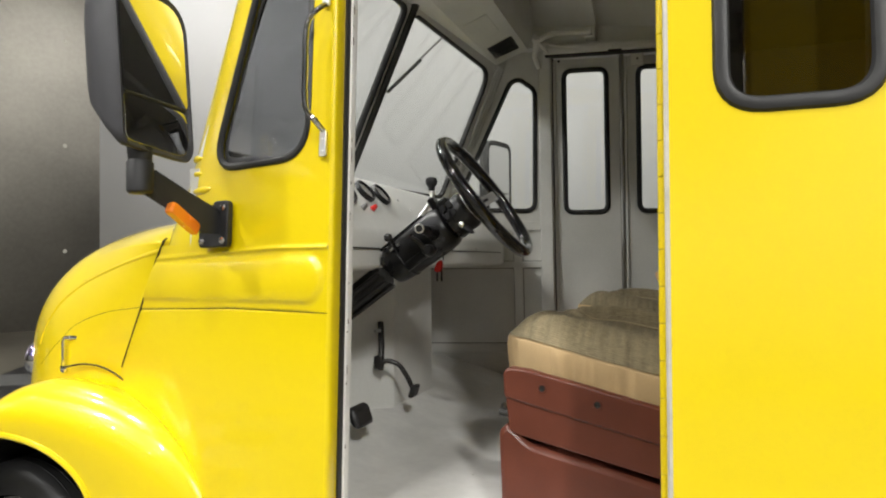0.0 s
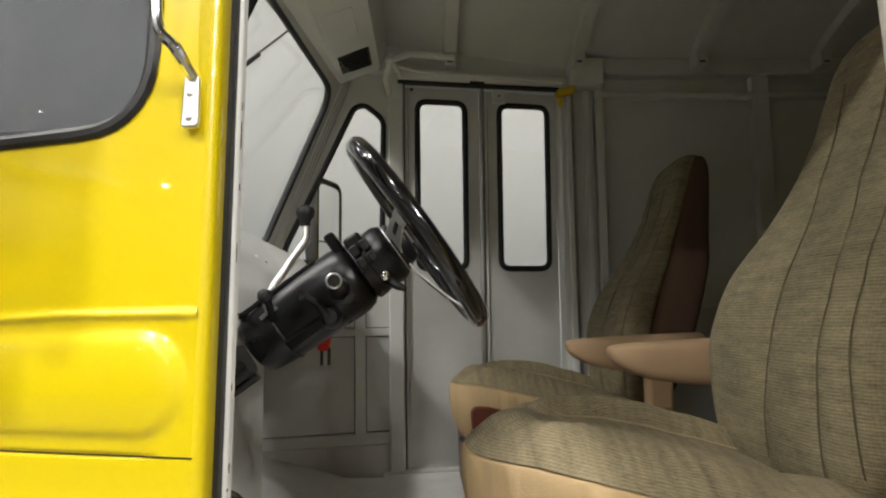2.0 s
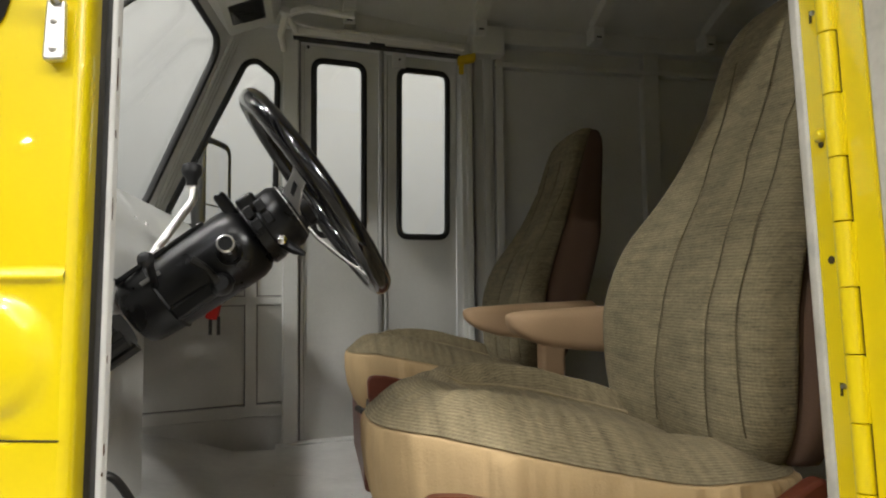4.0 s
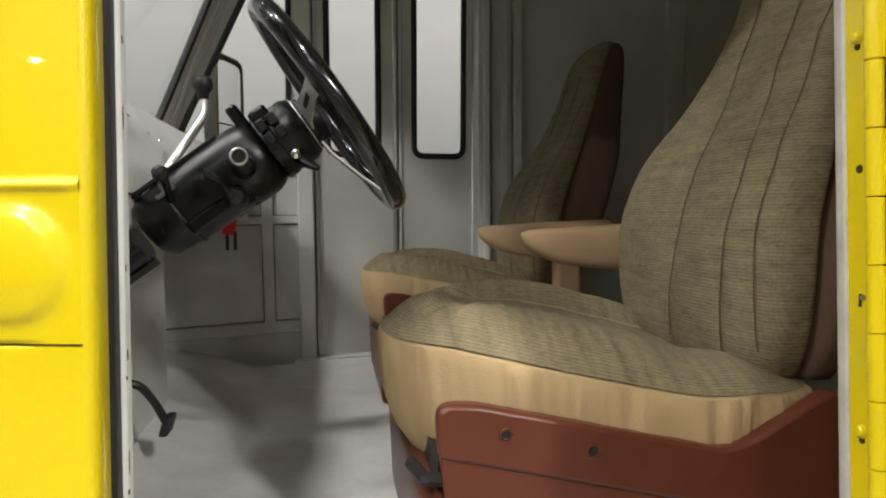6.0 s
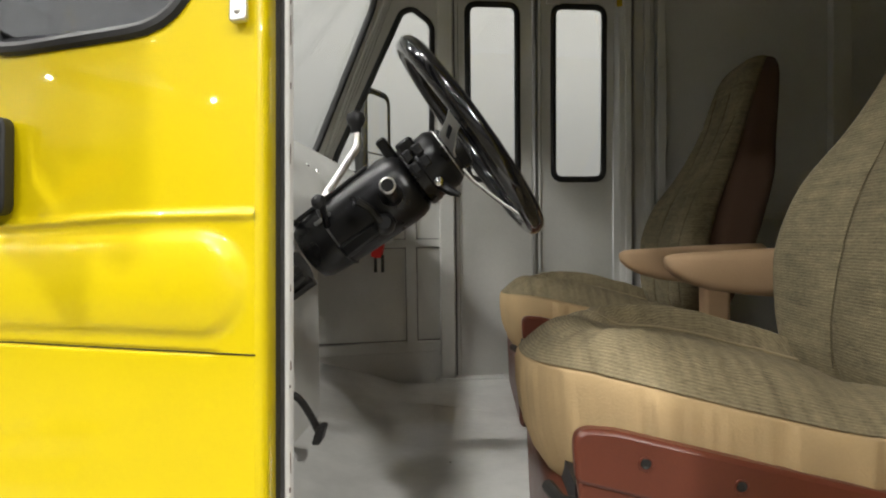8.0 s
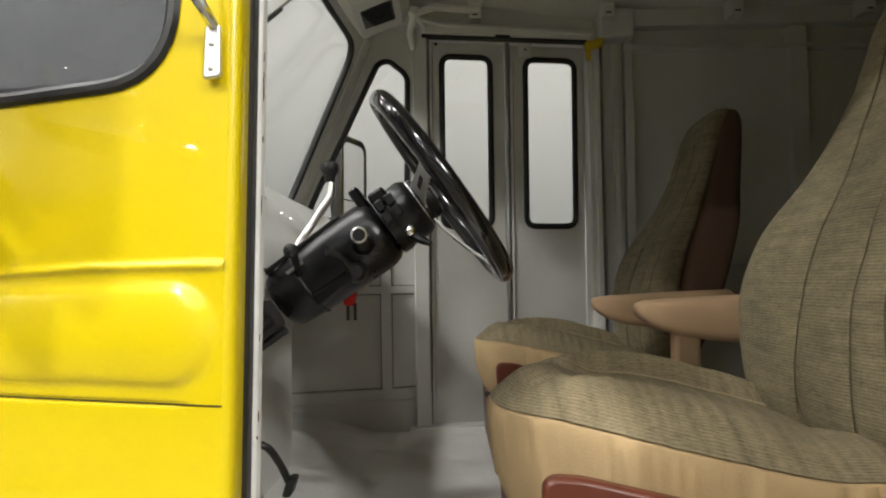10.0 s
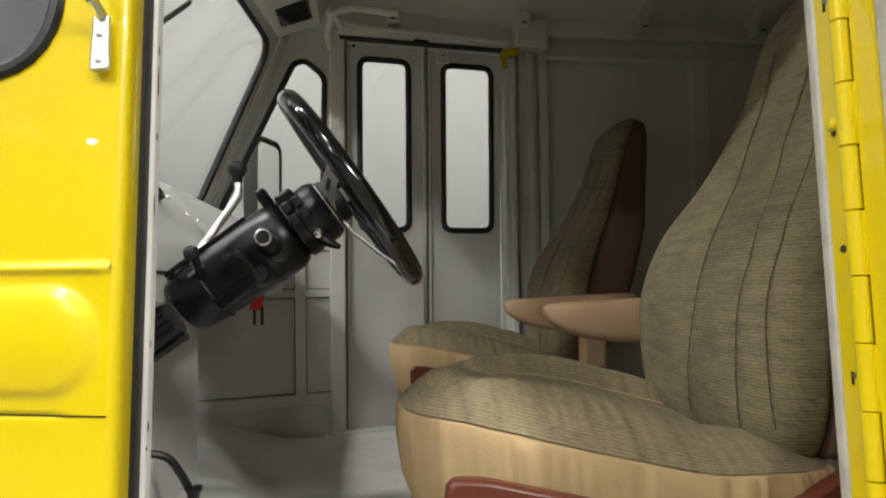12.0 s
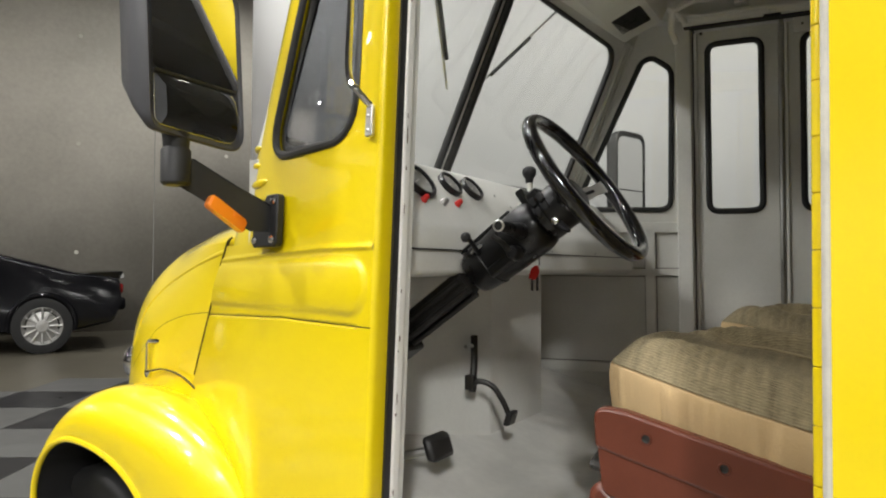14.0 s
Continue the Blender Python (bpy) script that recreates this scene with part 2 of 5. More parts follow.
def rings(loops, closed=True, caps=True, wrap=False):
    """Skin a row of equal loops of points."""
    n = len(loops[0])
    verts = [p for lp in loops for p in lp]
    faces = []
    rows = len(loops)
    for r in range(rows if wrap else rows - 1):
        a, b = r * n, (r + 1) % rows * n
        for i in range(n if closed else n - 1):
            j = (i + 1) % n
            faces.append((a + i, a + j, b + j, b + i))
    if caps and closed and not wrap:
        faces += [tuple(reversed(range(n))), tuple(range((rows - 1) * n, rows * n))]
    return verts, faces


def grid(fn, us, vs):
    return rings([[fn(u, v) for u in us] for v in vs], closed=False)


def sweep(path, radius, sides=8, closed=False, squash=1.0):
    """A tube along a path; radius may be a list."""
    pts = [Vector(p) for p in path]
    n = len(pts)
    loops, up = [], None
    for i, p in enumerate(pts):
        a = pts[i - 1] if (i or closed) else p
        b = pts[(i + 1) % n] if (i < n - 1 or closed) else p
        d = (b - a).normalized()
        if up is None:
            up = Vector((0, 0, 1)) if abs(d.z) < 0.9 else Vector((0, 1, 0))
        s = d.cross(up).normalized()
        up = s.cross(d).normalized()
        r = radius[i] if isinstance(radius, (list, tuple)) else radius
        loops.append([p + r * (math.cos(k * math.tau / sides) * s + squash * math.sin(k * math.tau / sides) * up) for k in range(sides)])
    return rings(loops, wrap=closed)


def smooth_path(pts, steps=6):
    """Catmull-Rom through the points."""
    p = [Vector(q) for q in pts]
    p = [2 * p[0] - p[1]] + p + [2 * p[-1] - p[-2]]
    out = []
    for i in range(1, len(p) - 2):
        for k in range(steps):
            t = k / steps
            out.append(0.5 * (2 * p[i] + (p[i + 1] - p[i - 1]) * t + (2 * p[i - 1] - 5 * p[i] + 4 * p[i + 1] - p[i + 2]) * t * t + (3 * p[i] - p[i - 1] - 3 * p[i + 1] + p[i + 2]) * t ** 3))
    return out + [p[-2]]


def lathe(centre, axis, profile, sides=24, caps=True):
    """Turn (along, radius) pairs round an axis."""
    c, a = Vector(centre), Vector(axis).normalized()
    s = a.orthogonal().normalized()
    u = a.cross(s)
    loops = [[c + a * d + r * (math.cos(k * math.tau / sides) * s + math.sin(k * math.tau / sides) * u) for k in range(sides)] for d, r in profile]
    return rings(loops, caps=caps)


def rounded(points, radius, steps=5):
    """A polygon with its corners rounded; radius may be a list."""
    n, out = len(points), []
    for i, p in enumerate(points):
        p, a, b = Vector(p), Vector(points[i - 1]), Vector(points[(i + 1) % n])
        r = radius[i] if isinstance(radius, (list, tuple)) else radius
        u, v = (a - p), (b - p)
        ang = u.angle(v)
        d = min(r / math.tan(ang / 2), 0.48 * u.length, 0.48 * v.length)
        s, e = p + u.normalized() * d, p + v.normalized() * d
        for k in range(steps + 1):
            t = k / steps
            out.append((1 - t) ** 2 * s + 2 * t * (1 - t) * p + t * t * e)
    return out


def ray_out(poly, c, d):
    """Where a ray from c first leaves a polygon."""
    best = 0.0
    n = len(poly)
    for i in range(n):
        p, q = poly[i], poly[(i + 1) % n]
        e = q - p
        den = d.x * e.y - d.y * e.x
        if abs(den) < 1e-12:
            continue
        w = p - c
        t = (w.x * e.y - w.y * e.x) / den
        k = (w.x * d.y - w.y * d.x) / den
        if -1e-9 <= k <= 1 + 1e-9 and t > best:
            best = t
    return c + d * best


def holed(outer, inner, centre, fn, depth, mids=3):
    """A plate with one opening. fn maps (u, v, w) to space; w runs over the depth."""
    outer, inner, c = [Vector(p) for p in outer], [Vector(p) for p in inner], Vector(centre)
    angles = sorted({round(math.atan2((p - c).y, (p - c).x), 5) for p in outer + inner})
    dirs = [Vector((math.cos(a), math.sin(a))) for a in angles]
    o, i = [ray_out(outer, c, d) for d in dirs], [ray_out(inner, c, d) for d in dirs]
    loops = []
    for w, order in ((0.0, range(mids + 1)), (depth, range(mids, -1, -1))):
        for k in order:
            loops.append([fn(*(p + (q - p) * (k / mids)), w) for p, q in zip(i, o)])
    return rings(loops, wrap=True)


def pane(outline, fn, depth=0.004):
    loops = [[fn(p[0], p[1], w) for p in outline] for w in (0.0, depth)]
    return rings(loops)


def gasket(outline, fn, radius, squash=0.7):
    return sweep([fn(p[0], p[1], 0) for p in outline], radius, 8, True, squash)


def prism(outline, fn, depth):
    return rings([[fn(p[0], p[1], w) for p in outline] for w in (0.0, depth)])


def rect(x0, x1, z0, z1):
    return [(x0, z0), (x1, z0), (x1, z1), (x0, z1)]


MID = 2.065  # centre line of the van


def near_y(x, z):
    """The near flank: tapered towards the nose, leaning in towards the roof."""
    y = 0.985 + 0.136 * max(0.0, min(0.77, -x))
    if x < -0.77:
        y += 0.26 * (-0.77 - x) + 0.10 * (-0.77 - x) ** 2
    return y + 0.052 * (z - 1.1)


def far_y(x, z):
    return 3.165 + 0.16 * min(0.0, x) - 0.052 * (z - 1.2)


# ---------------------------------------------------------------- the hall
ground = part("ground", block(-40, 40, -40, 40, -0.4, -0.1), POLISHED, None, "polished brown-grey concrete hall floor", sharp=0)
tagged(ground, category="floor", kind="structure")
wall_white = part("wall_white", block(-7.4, 12, 6.6, 6.8, -0.1, 7.4), WHITE_WALL, None, "plain white painted partition wall behind the van", sharp=0)
tagged(wall_white, category="wall", kind="structure")


def hall_wall(name, a, b, mat, label, thick=0.3, high=7.4):
    a, b = Vector((*a, 0)), Vector((*b, 0))
    d = (b - a).normalized()
    s = Vector((-d.y, d.x, 0)) * thick
    v = [p + Vector((0, 0, z)) for z in (-0.1, high) for p in (a, b, b + s, a + s)]
    ob = part(name, (v, [(0, 1, 2, 3), (4, 7, 6, 5), (0, 4, 5, 1), (1, 5, 6, 2), (2, 6, 7, 3), (3, 7, 4, 0)]), mat, None, label, sharp=0)
    return tagged(ob, category="wall", kind="structure")


W0, WD = Vector((-11.4, 5.9)), Vector((0.451, 0.8925))
wall_concrete = hall_wall("wall_concrete", W0 - WD * 18, W0 + WD * 9, CONCRETE, "grey cast concrete wall with panel joints and tie holes")
for k in range(-3, 4):
    p = W0 + WD * (k * 2.45 - 0.9)
    q = Vector((WD.y, -WD.x)) * 0.006
    seam = [(p.x + q.x * s + WD.x * w, p.y + q.y * s + WD.y * w, z) for z in (0, 7.4) for s, w in ((0, -0.007), (1, -0.007), (1, 0.007), (0, 0.007))]
    part("joint", (seam, [(0, 1, 2, 3), (4, 7, 6, 5), (0, 4, 5, 1), (1, 5, 6, 2), (2, 6, 7, 3), (3, 7, 4, 0)]), JOINT, wall_concrete)
hall_wall("wall_back", (14, -14), (-24, -14), DARK_WALL, "plain pale hall wall")
hall_wall("wall_side", (12.3, 8), (12.3, -14), DARK_WALL, "plain pale hall wall")
hall_wall("wall_end", (-21.5, -14), (-19.5, -10), CONCRETE, "plain white hall wall")
ceiling = part("ceiling", block(-28, 14, -22, 17, 7.4, 7.6), material("dark_hall_ceiling", (0.09, 0.09, 0.09), 0.8, 0, 0.1, 1, 9, 0.1), None, "dark hall ceiling", sharp=0)
tagged(ceiling, category="ceiling", kind="structure")
for lx, ly, lz, share in LAMPS:
    fix = thing("ceiling_light", "white fluorescent hall light hanging under the ceiling", "ceiling light", "hall lights")
    part("housing", block(lx - 0.45, lx + 0.45, ly - 0.2, ly + 0.2, lz + 0.03, lz + 0.16), WHITE_EDGE, fix, bevel=0.02)
    for sx in (-0.35, 0.35):
        part("hanger", block(lx + sx - 0.01, lx + sx + 0.01, ly - 0.01, ly + 0.01, lz + 0.16, 7.4), STEEL, fix)

for row, ly in enumerate((-11.5, -9.0, -4.5, -0.4, 4.2)):
    for col in range(9):
        lx = -15.0 + col * 2.9 + 0.7 * (row % 2)
        if lx < -11.4 + 0.505 * (ly - 5.9) + 0.8 or lx > 11 or (ly < -8 and lx > -1.0) or (ly == -4.5 and lx < -8):
            continue
        dim = thing("ceiling_light", "small fluorescent strip light under the ceiling", "ceiling light", "strip lights")
        part("housing", block(lx - 0.19, lx + 0.19, ly - 0.07, ly + 0.07, 5.93, 6.02), WHITE_EDGE, dim, bevel=0.01)
        part("diffuser", block(lx - 0.15, lx + 0.15, ly - 0.035, ly + 0.035, 5.918, 5.930), LAMP_FACE, dim, "glowing white diffuser")
        part("hanger", block(lx - 0.01, lx + 0.01, ly - 0.01, ly + 0.01, 6.02, 7.4), STEEL, dim)

for k in range(-3, 4):
    for z in (1.25, 3.1, 4.95):
        p = W0 + WD * (k * 2.45 + 0.35)
        part("tie_plug", mesh_of(*lathe((p.x, p.y, z), (WD.y, -WD.x, 0), [(0, 0.035), (0.004, 0.034), (0.005, 0.02)], 14)), PLUG, wall_concrete, "pale round tie-hole plug")

# chequered tiles beside the van
TC, TS = math.cos(radians(34)), math.sin(radians(34))
tile_geo = {}
for name, mat in (("dark", TILE_DARK), ("grey", TILE_GREY)):
    tile_geo[name] = mesh_of(*block(-0.338, 0.338, -0.338, 0.338, 0, 0.006), False)
    tile_geo[name].materials.append(mat)
for i in range(-4, 9):
    for j in range(-3, 6):
        u, v = i * 0.68, j * 0.68
        px, py = -4.6 + u * TC - v * TS, 2.3 + u * TS + v * TC
        if px > -0.2 or px < -6.6:
            continue
        t = part("tile", tile_geo["dark" if (i + j) % 2 else "grey"], None, ground, sharp=0)
        t.matrix_basis = pose(px, py, -0.1, 0, 0, 34)


# ---------------------------------------------------------------- the van: shell
van = thing("delivery_van", "glossy yellow vintage delivery van with a grey painted interior", "van")
van.location = (0, 0, 0)

# near cowl, below the sill line: raised panel between a ridge and a seam


def seam_x(z):
    """Where the cowl ends and the bonnet begins."""
    return -1.441 - (1.105 - z) * 0.60 if z < 1.105 else -1.441 + (z - 1.105) * 0.25


def ridge_z(x):
    return 1.081 - 0.044 * max(0.0, -0.96 - x)


def seam_z(x):
    return 0.936 - 0.006 * max(0.0, -0.80 - x) - 0.045 * max(0.0, -1.12 - x)


def cowl_low(x, z):
    y = near_y(x, z)
    ex = max(0.0, min(1.0, (-0.83 - x) / 0.05))
    ridge = math.exp(-((z - ridge_z(x)) / 0.0048) ** 2) * 0.0055
    zc, hz = 1.008 - 0.5 * (1.081 - ridge_z(x)), 0.053
    dx = max(0.0, x + 0.857)
    d = math.hypot(dx, z - zc) if dx > 0 else abs(z - zc)
    bulge = 0.006 * (0.5 - 0.5 * math.tanh((d - hz) / 0.0060)) + 0.005 * max(0.0, 1 - (d / hz) ** 2)
    seam = -0.003 * math.exp(-((z - seam_z(x)) / 0.0028) ** 2)
    return (x, y - ridge - bulge - seam * ex ** 0.2 if x < -0.80 else y - ridge * 0.6 - bulge, z)


zs = sorted({round(z, 4) for z in list(np.linspace(0.33, 0.9, 20)) + list(np.linspace(0.9, 0.96, 42)) + list(np.linspace(0.96, 1.07, 34)) + list(np.linspace(1.07, 1.096, 14))})
ks = list(np.linspace(0, 0.30, 44)) + list(np.linspace(0.32, 1, 40))
part("cowl_panel", mesh_of(*grid(lambda k, z: cowl_low(-0.790 + ((seam_x(z) if z > 0.6 else -1.56) + 0.790) * k, z), ks, zs)), YELLOW, van, "glossy yellow cowl side with a raised oval panel", sharp=0)
JAMB = [(-0.790, 0.0), (-0.7860, 0.0008), (-0.7825, 0.0028), (-0.7800, 0.0060), (-0.7790, 0.0100), (-0.7788, 0.020), (-0.7790, 0.030), (-0.7800, 0.041)]
part("jamb_return", mesh_of(*grid(lambda k, z: (JAMB[k][0], near_y(-0.790, z) + JAMB[k][1], z), range(len(JAMB)), np.linspace(0.33, 2.1, 10))), YELLOW, van, sharp=0)

# Thin brown tube puts the groove's shade on the cowl as a dark line.
part("panel_gap", mesh_of(*sweep([Vector((x, near_y(x, 0.93) - 0.0005 + 0.002 * (x < -0.83), seam_z(x))) for x in np.linspace(-0.789, seam_x(0.91), 40)], 0.0009, 6)), GAP, van, "thin dark panel gap")

# near cowl, above: pillar and quarter window
PILLAR = [(-0.790, 1.096), (-0.790, 2.10), (-1.00, 2.10), (-1.135, 1.80), (-1.285, 1.42), (-1.345, 1.25), (-1.385, 1.19), (-1.43, 1.125), (-1.444, 1.096)]
QUARTER = rounded([(-1.205, 1.287), (-0.86, 1.290), (-0.852, 1.93), (-0.965, 1.95)], [0.07, 0.09, 0.03, 0.05], 7)


def pillar_y(x, z, w):
    line = -1.135 + (z - 1.80) * 0.40 if z > 1.25 else -1.355 - (1.25 - z) * 0.7
    u = max(0.0, 0.085 - (x - line))
    return (x, near_y(x, z) + 4.0 * u * u + w, z)


part("cowl_pillar", mesh_of(*holed(PILLAR, QUARTER, (-1.0, 1.45), pillar_y, 0.018, 6)), YELLOW, van, "yellow windscreen pillar round the quarter window", sharp=50)
qw = part("quarter_window", mesh_of(*pane(QUARTER, lambda u, v, w: (u, 1.194 - 0.31 * (u + 1.02) + 0.052 * (v - 1.45) + w, v))), SMOKED, van, "smoked grey quarter window pane")
part("gasket", mesh_of(*gasket(QUARTER, lambda u, v, w: pillar_y(u, v, 0.0), 0.0095, 0.8)), RUBBER, qw, "thick black rubber gasket")

part("pillar_lining", mesh_of(*holed([(p[0] + 0.01 * (p[0] < -0.8), p[1]) for p in PILLAR], rounded([(-1.20, 1.290), (-0.864, 1.293), (-0.856, 1.925), (-0.965, 1.945)], [0.07, 0.09, 0.03, 0.05], 7), (-1.0, 1.45), lambda u, v, w: pillar_y(u, v, w + 0.022), 0.006, 4)), GREY, van, "grey inner pillar lining", sharp=50)
part("cowl_lining", mesh_of(*grid(lambda x, z: (x, near_y(x, z) + 0.05, z), np.linspace(-0.80, -1.30, 8), np.linspace(0.42, 1.10, 5))), GREY, van, "grey inner cowl lining", sharp=0)

# grab handle beside the quarter window
gh = part("grab_handle", mesh_of(*sweep(smooth_path([(-0.803, near_y(-0.8, 1.345) - 0.012, 1.338), (-0.815, near_y(-0.8, 1.36) - 0.035, 1.362), (-0.835, near_y(-0.83, 1.39) - 0.045, 1.392), (-0.838, near_y(-0.83, 1.48) - 0.045, 1.48), (-0.836, near_y(-0.83, 1.57) - 0.045, 1.572), (-0.815, near_y(-0.8, 1.6) - 0.035, 1.602), (-0.803, near_y(-0.8, 1.63) - 0.012, 1.625)]), 0.0065, 10)), CHROME, van, "chrome grab handle")
for z0, z1 in ((1.277, 1.345), (1.618, 1.69)):
    y0 = near_y(-0.805, (z0 + z1) / 2)
    o = rounded([(-0.8155, z0 + 0.004), (-0.7945, z0 + 0.004), (-0.7965, z1 - 0.004), (-0.8135, z1 - 0.004)], 0.005, 4)
    part("mount", mesh_of(*prism(o, lambda u, v, w: (u, near_y(u, v) - 0.004 - w, v), 0.010)), SATIN, gh, bevel=0.002)
    for zz in (z0 + 0.015, z0 + 0.042):
        part("screw", mesh_of(*lathe((-0.805, near_y(-0.805, zz) - 0.013, zz), (0, -1, 0), [(0, 0.0042), (0.002, 0.0036), (0.003, 0.002)], 10)), SATIN, gh)

# door frame edge: black seal and white painted edge
part("door_seal", mesh_of(*mapped(block(-0.80, -0.7745, 0.0420, 0.0590, 0.35, 2.12), lambda x, y, z: (x, near_y(-0.78, z) + y, z))), RUBBER, van, "black rubber door seal")
part("jamb_edge", mesh_of(*joined(mapped(block(-0.81, -0.770, 0.0590, 0.082, 0.35, 2.12), lambda x, y, z: (x, near_y(-0.78, z) + y, z)))), WHITE_EDGE, van, "chipped white door frame edge", bevel=0.004)
part("jamb_lining", mesh_of(*mapped(block(-0.83, -0.79, 0.07, 0.13, 0.45, 2.12), lambda x, y, z: (x, near_y(-0.75, z) + y, z))), GREY, van, bevel=0.004)

for k in range(26):
    z0 = random.uniform(0.5, 2.0)
    hz, dy = random.choice((0.002, 0.003, 0.004, 0.006, 0.012)), random.uniform(0.0, 0.005)
    base = near_y(-0.78, z0) + 0.0615 + dy
    wide = random.uniform(0.0008, 0.0034)
    chip = [(-hz, 0.0), (-0.5 * hz, wide), (-0.1 * hz, 0.6 * wide), (0.3 * hz, 0.9 * wide), (hz, 0.0003), (0.2 * hz, -0.0012)]
    part("paint_chip", mesh_of(*prism(chip, lambda u, v, w, z0=z0, base=base: (-0.7702 + w, base + v + 0.052 * u, z0 + u), 0.0008)), RUST, van)

# stamped vents at the foot of the pillar
for xa, za, xb, zb in ((-1.338, 1.332, -1.258, 1.327), (-1.338, 1.286, -1.255, 1.284), (-1.300, 1.236, -1.212, 1.242)):
    line = [Vector(pillar_y(xa * (1 - t) + xb * t, za * (1 - t) + zb * t, 0.001)) for t in (0, 0.12, 0.3, 0.5, 0.7, 0.88, 1)]
    part("vent_rib", mesh_of(*sweep(line, [0.001, 0.006, 0.0095, 0.0105, 0.0095, 0.006, 0.001], 10)), YELLOW, van, "stamped yellow vent louvre")

# front fender
ARCH, CROWN = Vector((-1.890, 0.369)), Vector((-1.799, 0.351))


def nose_half(d):
    return 0.705 - 0.22 * d - 0.314 * d ** 3.82


def body_y(x):
    return MID - nose_half(-1.6 - x) if x < -1.6 else near_y(x, 0.65)


def fender(s, a):
    """s: 0 at the wheel arch lip, 1 at the body; a: angle from the front."""
    c, sn = math.cos(a), math.sin(a)
    lip = Vector((ARCH.x - (0.211 if c > 0 else 0.345) * c, 1.165, ARCH.y + 0.193 * sn))
    rc = 0.353 if c > 0 else 0.641
    ix, iz = CROWN.x - rc * c, CROWN.y + 0.36 * sn
    inner = Vector((CROWN.x - (rc - 0.035) * c, body_y(ix) + 0.02, iz - 0.045 * max(0.0, sn)))
    side = Vector((CROWN.x - rc * 0.939 * c, 1.134 + 0.03 * max(0.0, c), CROWN.y + 0.338 * sn))
    top = Vector((ix - 0.02 * c, 1.20 + 0.30 * (body_y(ix) - 1.20), iz + 0.035 * sn))
    b = [(1 - s) ** 3, 3 * s * (1 - s) ** 2, 3 * s * s * (1 - s), s ** 3]
    return tuple(lip * b[0] + side * b[1] + top * b[2] + inner * b[3])


part("front_fender", mesh_of(*grid(fender, np.linspace(0, 1, 26), np.linspace(-0.35, math.pi + 0.3, 80))), YELLOW, van, "rounded glossy yellow front fender", sharp=0)
part("fender_lip", mesh_of(*sweep([fender(0.0, a) for a in np.linspace(-0.35, math.pi + 0.3, 60)], 0.009, 8)), YELLOW, van)
part("wheel_well", mesh_of(*grid(lambda a, y: (ARCH.x - (0.213 if math.cos(a) > 0 else 0.347) * math.cos(a), y, ARCH.y + 0.195 * math.sin(a)), np.linspace(-0.6, math.pi + 0.6, 40), (1.167, 1.3, 1.45))), MATT_PLASTIC, van, "dark wheel well", sharp=0)
part("well_back", mesh_of(*block(-2.26, -1.56, 1.45, 1.47, -0.02, 0.59)), MATT_PLASTIC, van)
wheel = part("wheel", mesh_of(*lathe((-1.99, 1.36, 0.165), (0, -1, 0), [(-0.08, 0.17), (0.05, 0.172), (0.06, 0.165), (0.04, 0.14), (0.035, 0.05), (0.05, 0.04)], 32)), SILVER, van)
part("tyre", mesh_of(*lathe((-1.99, 1.36, 0.165), (0, -1, 0), [(-0.08, 0.17), (-0.09, 0.22), (-0.08, 0.262), (-0.06, 0.272), (0.055, 0.272), (0.07, 0.262), (0.078, 0.255), (0.086, 0.225), (0.080, 0.205), (0.078, 0.175)], 48, False)), RUBBER, wheel, "black rubber tyre")
for k in range(4):
    part("tread_groove", mesh_of(*lathe((-1.99, 1.375 - k * 0.03 + 0.03, 0.165), (0, -1, 0), [(0, 0.2715), (0.001, 0.2735), (0.005, 0.2735), (0.006, 0.2715)], 48, False)), MATT_PLASTIC, wheel)

# bonnet: lofted nose, flush with the cowl at the seam


def hood_raw(u, s):
    d = 0.782 * s
    n = 5.484 + (3.386 - 5.484) * s
    e, a = 2 / n, math.pi * u
    cy = math.cos(a)
    return nose_half(d) * math.copysign(abs(cy) ** e, cy), 0.602 + (1.194 - 0.569 * d ** 3.359 - 0.602) * abs(math.sin(a)) ** e


EDGE = hood_raw(0.2205, 0.0)


def hood(u, s):
    """u over the bonnet from flank to flank, s from the cowl to the nose."""
    half, z = hood_raw(u, s)
    at_seam, z0 = hood_raw(u, 0.0)
    if z0 < 1.105:
        gap = MID - abs(at_seam) - near_y(seam_x(z0), z0) - 0.003
    else:
        gap = (MID - EDGE[0] - near_y(-1.441, 1.105)) * abs(at_seam) / EDGE[0]
    k = min(1.0, s / 0.55)
    half += gap * (1 - k * k * (3 - 2 * k)) * (1 if half >= 0 else -1)
    return (seam_x(z) * (1 - s) - 2.382 * s, MID - half, z)


def hood_line(table, s, out):
    u = float(np.interp(s, [r[0] for r in table], [r[1] for r in table]))
    p = Vector(hood(u, s))
    n = (Vector(hood(u + 0.004, s)) - p).cross(Vector(hood(u, s + 0.01)) - p).normalized()
    return p + n * (out if n.y < 0 else -out)


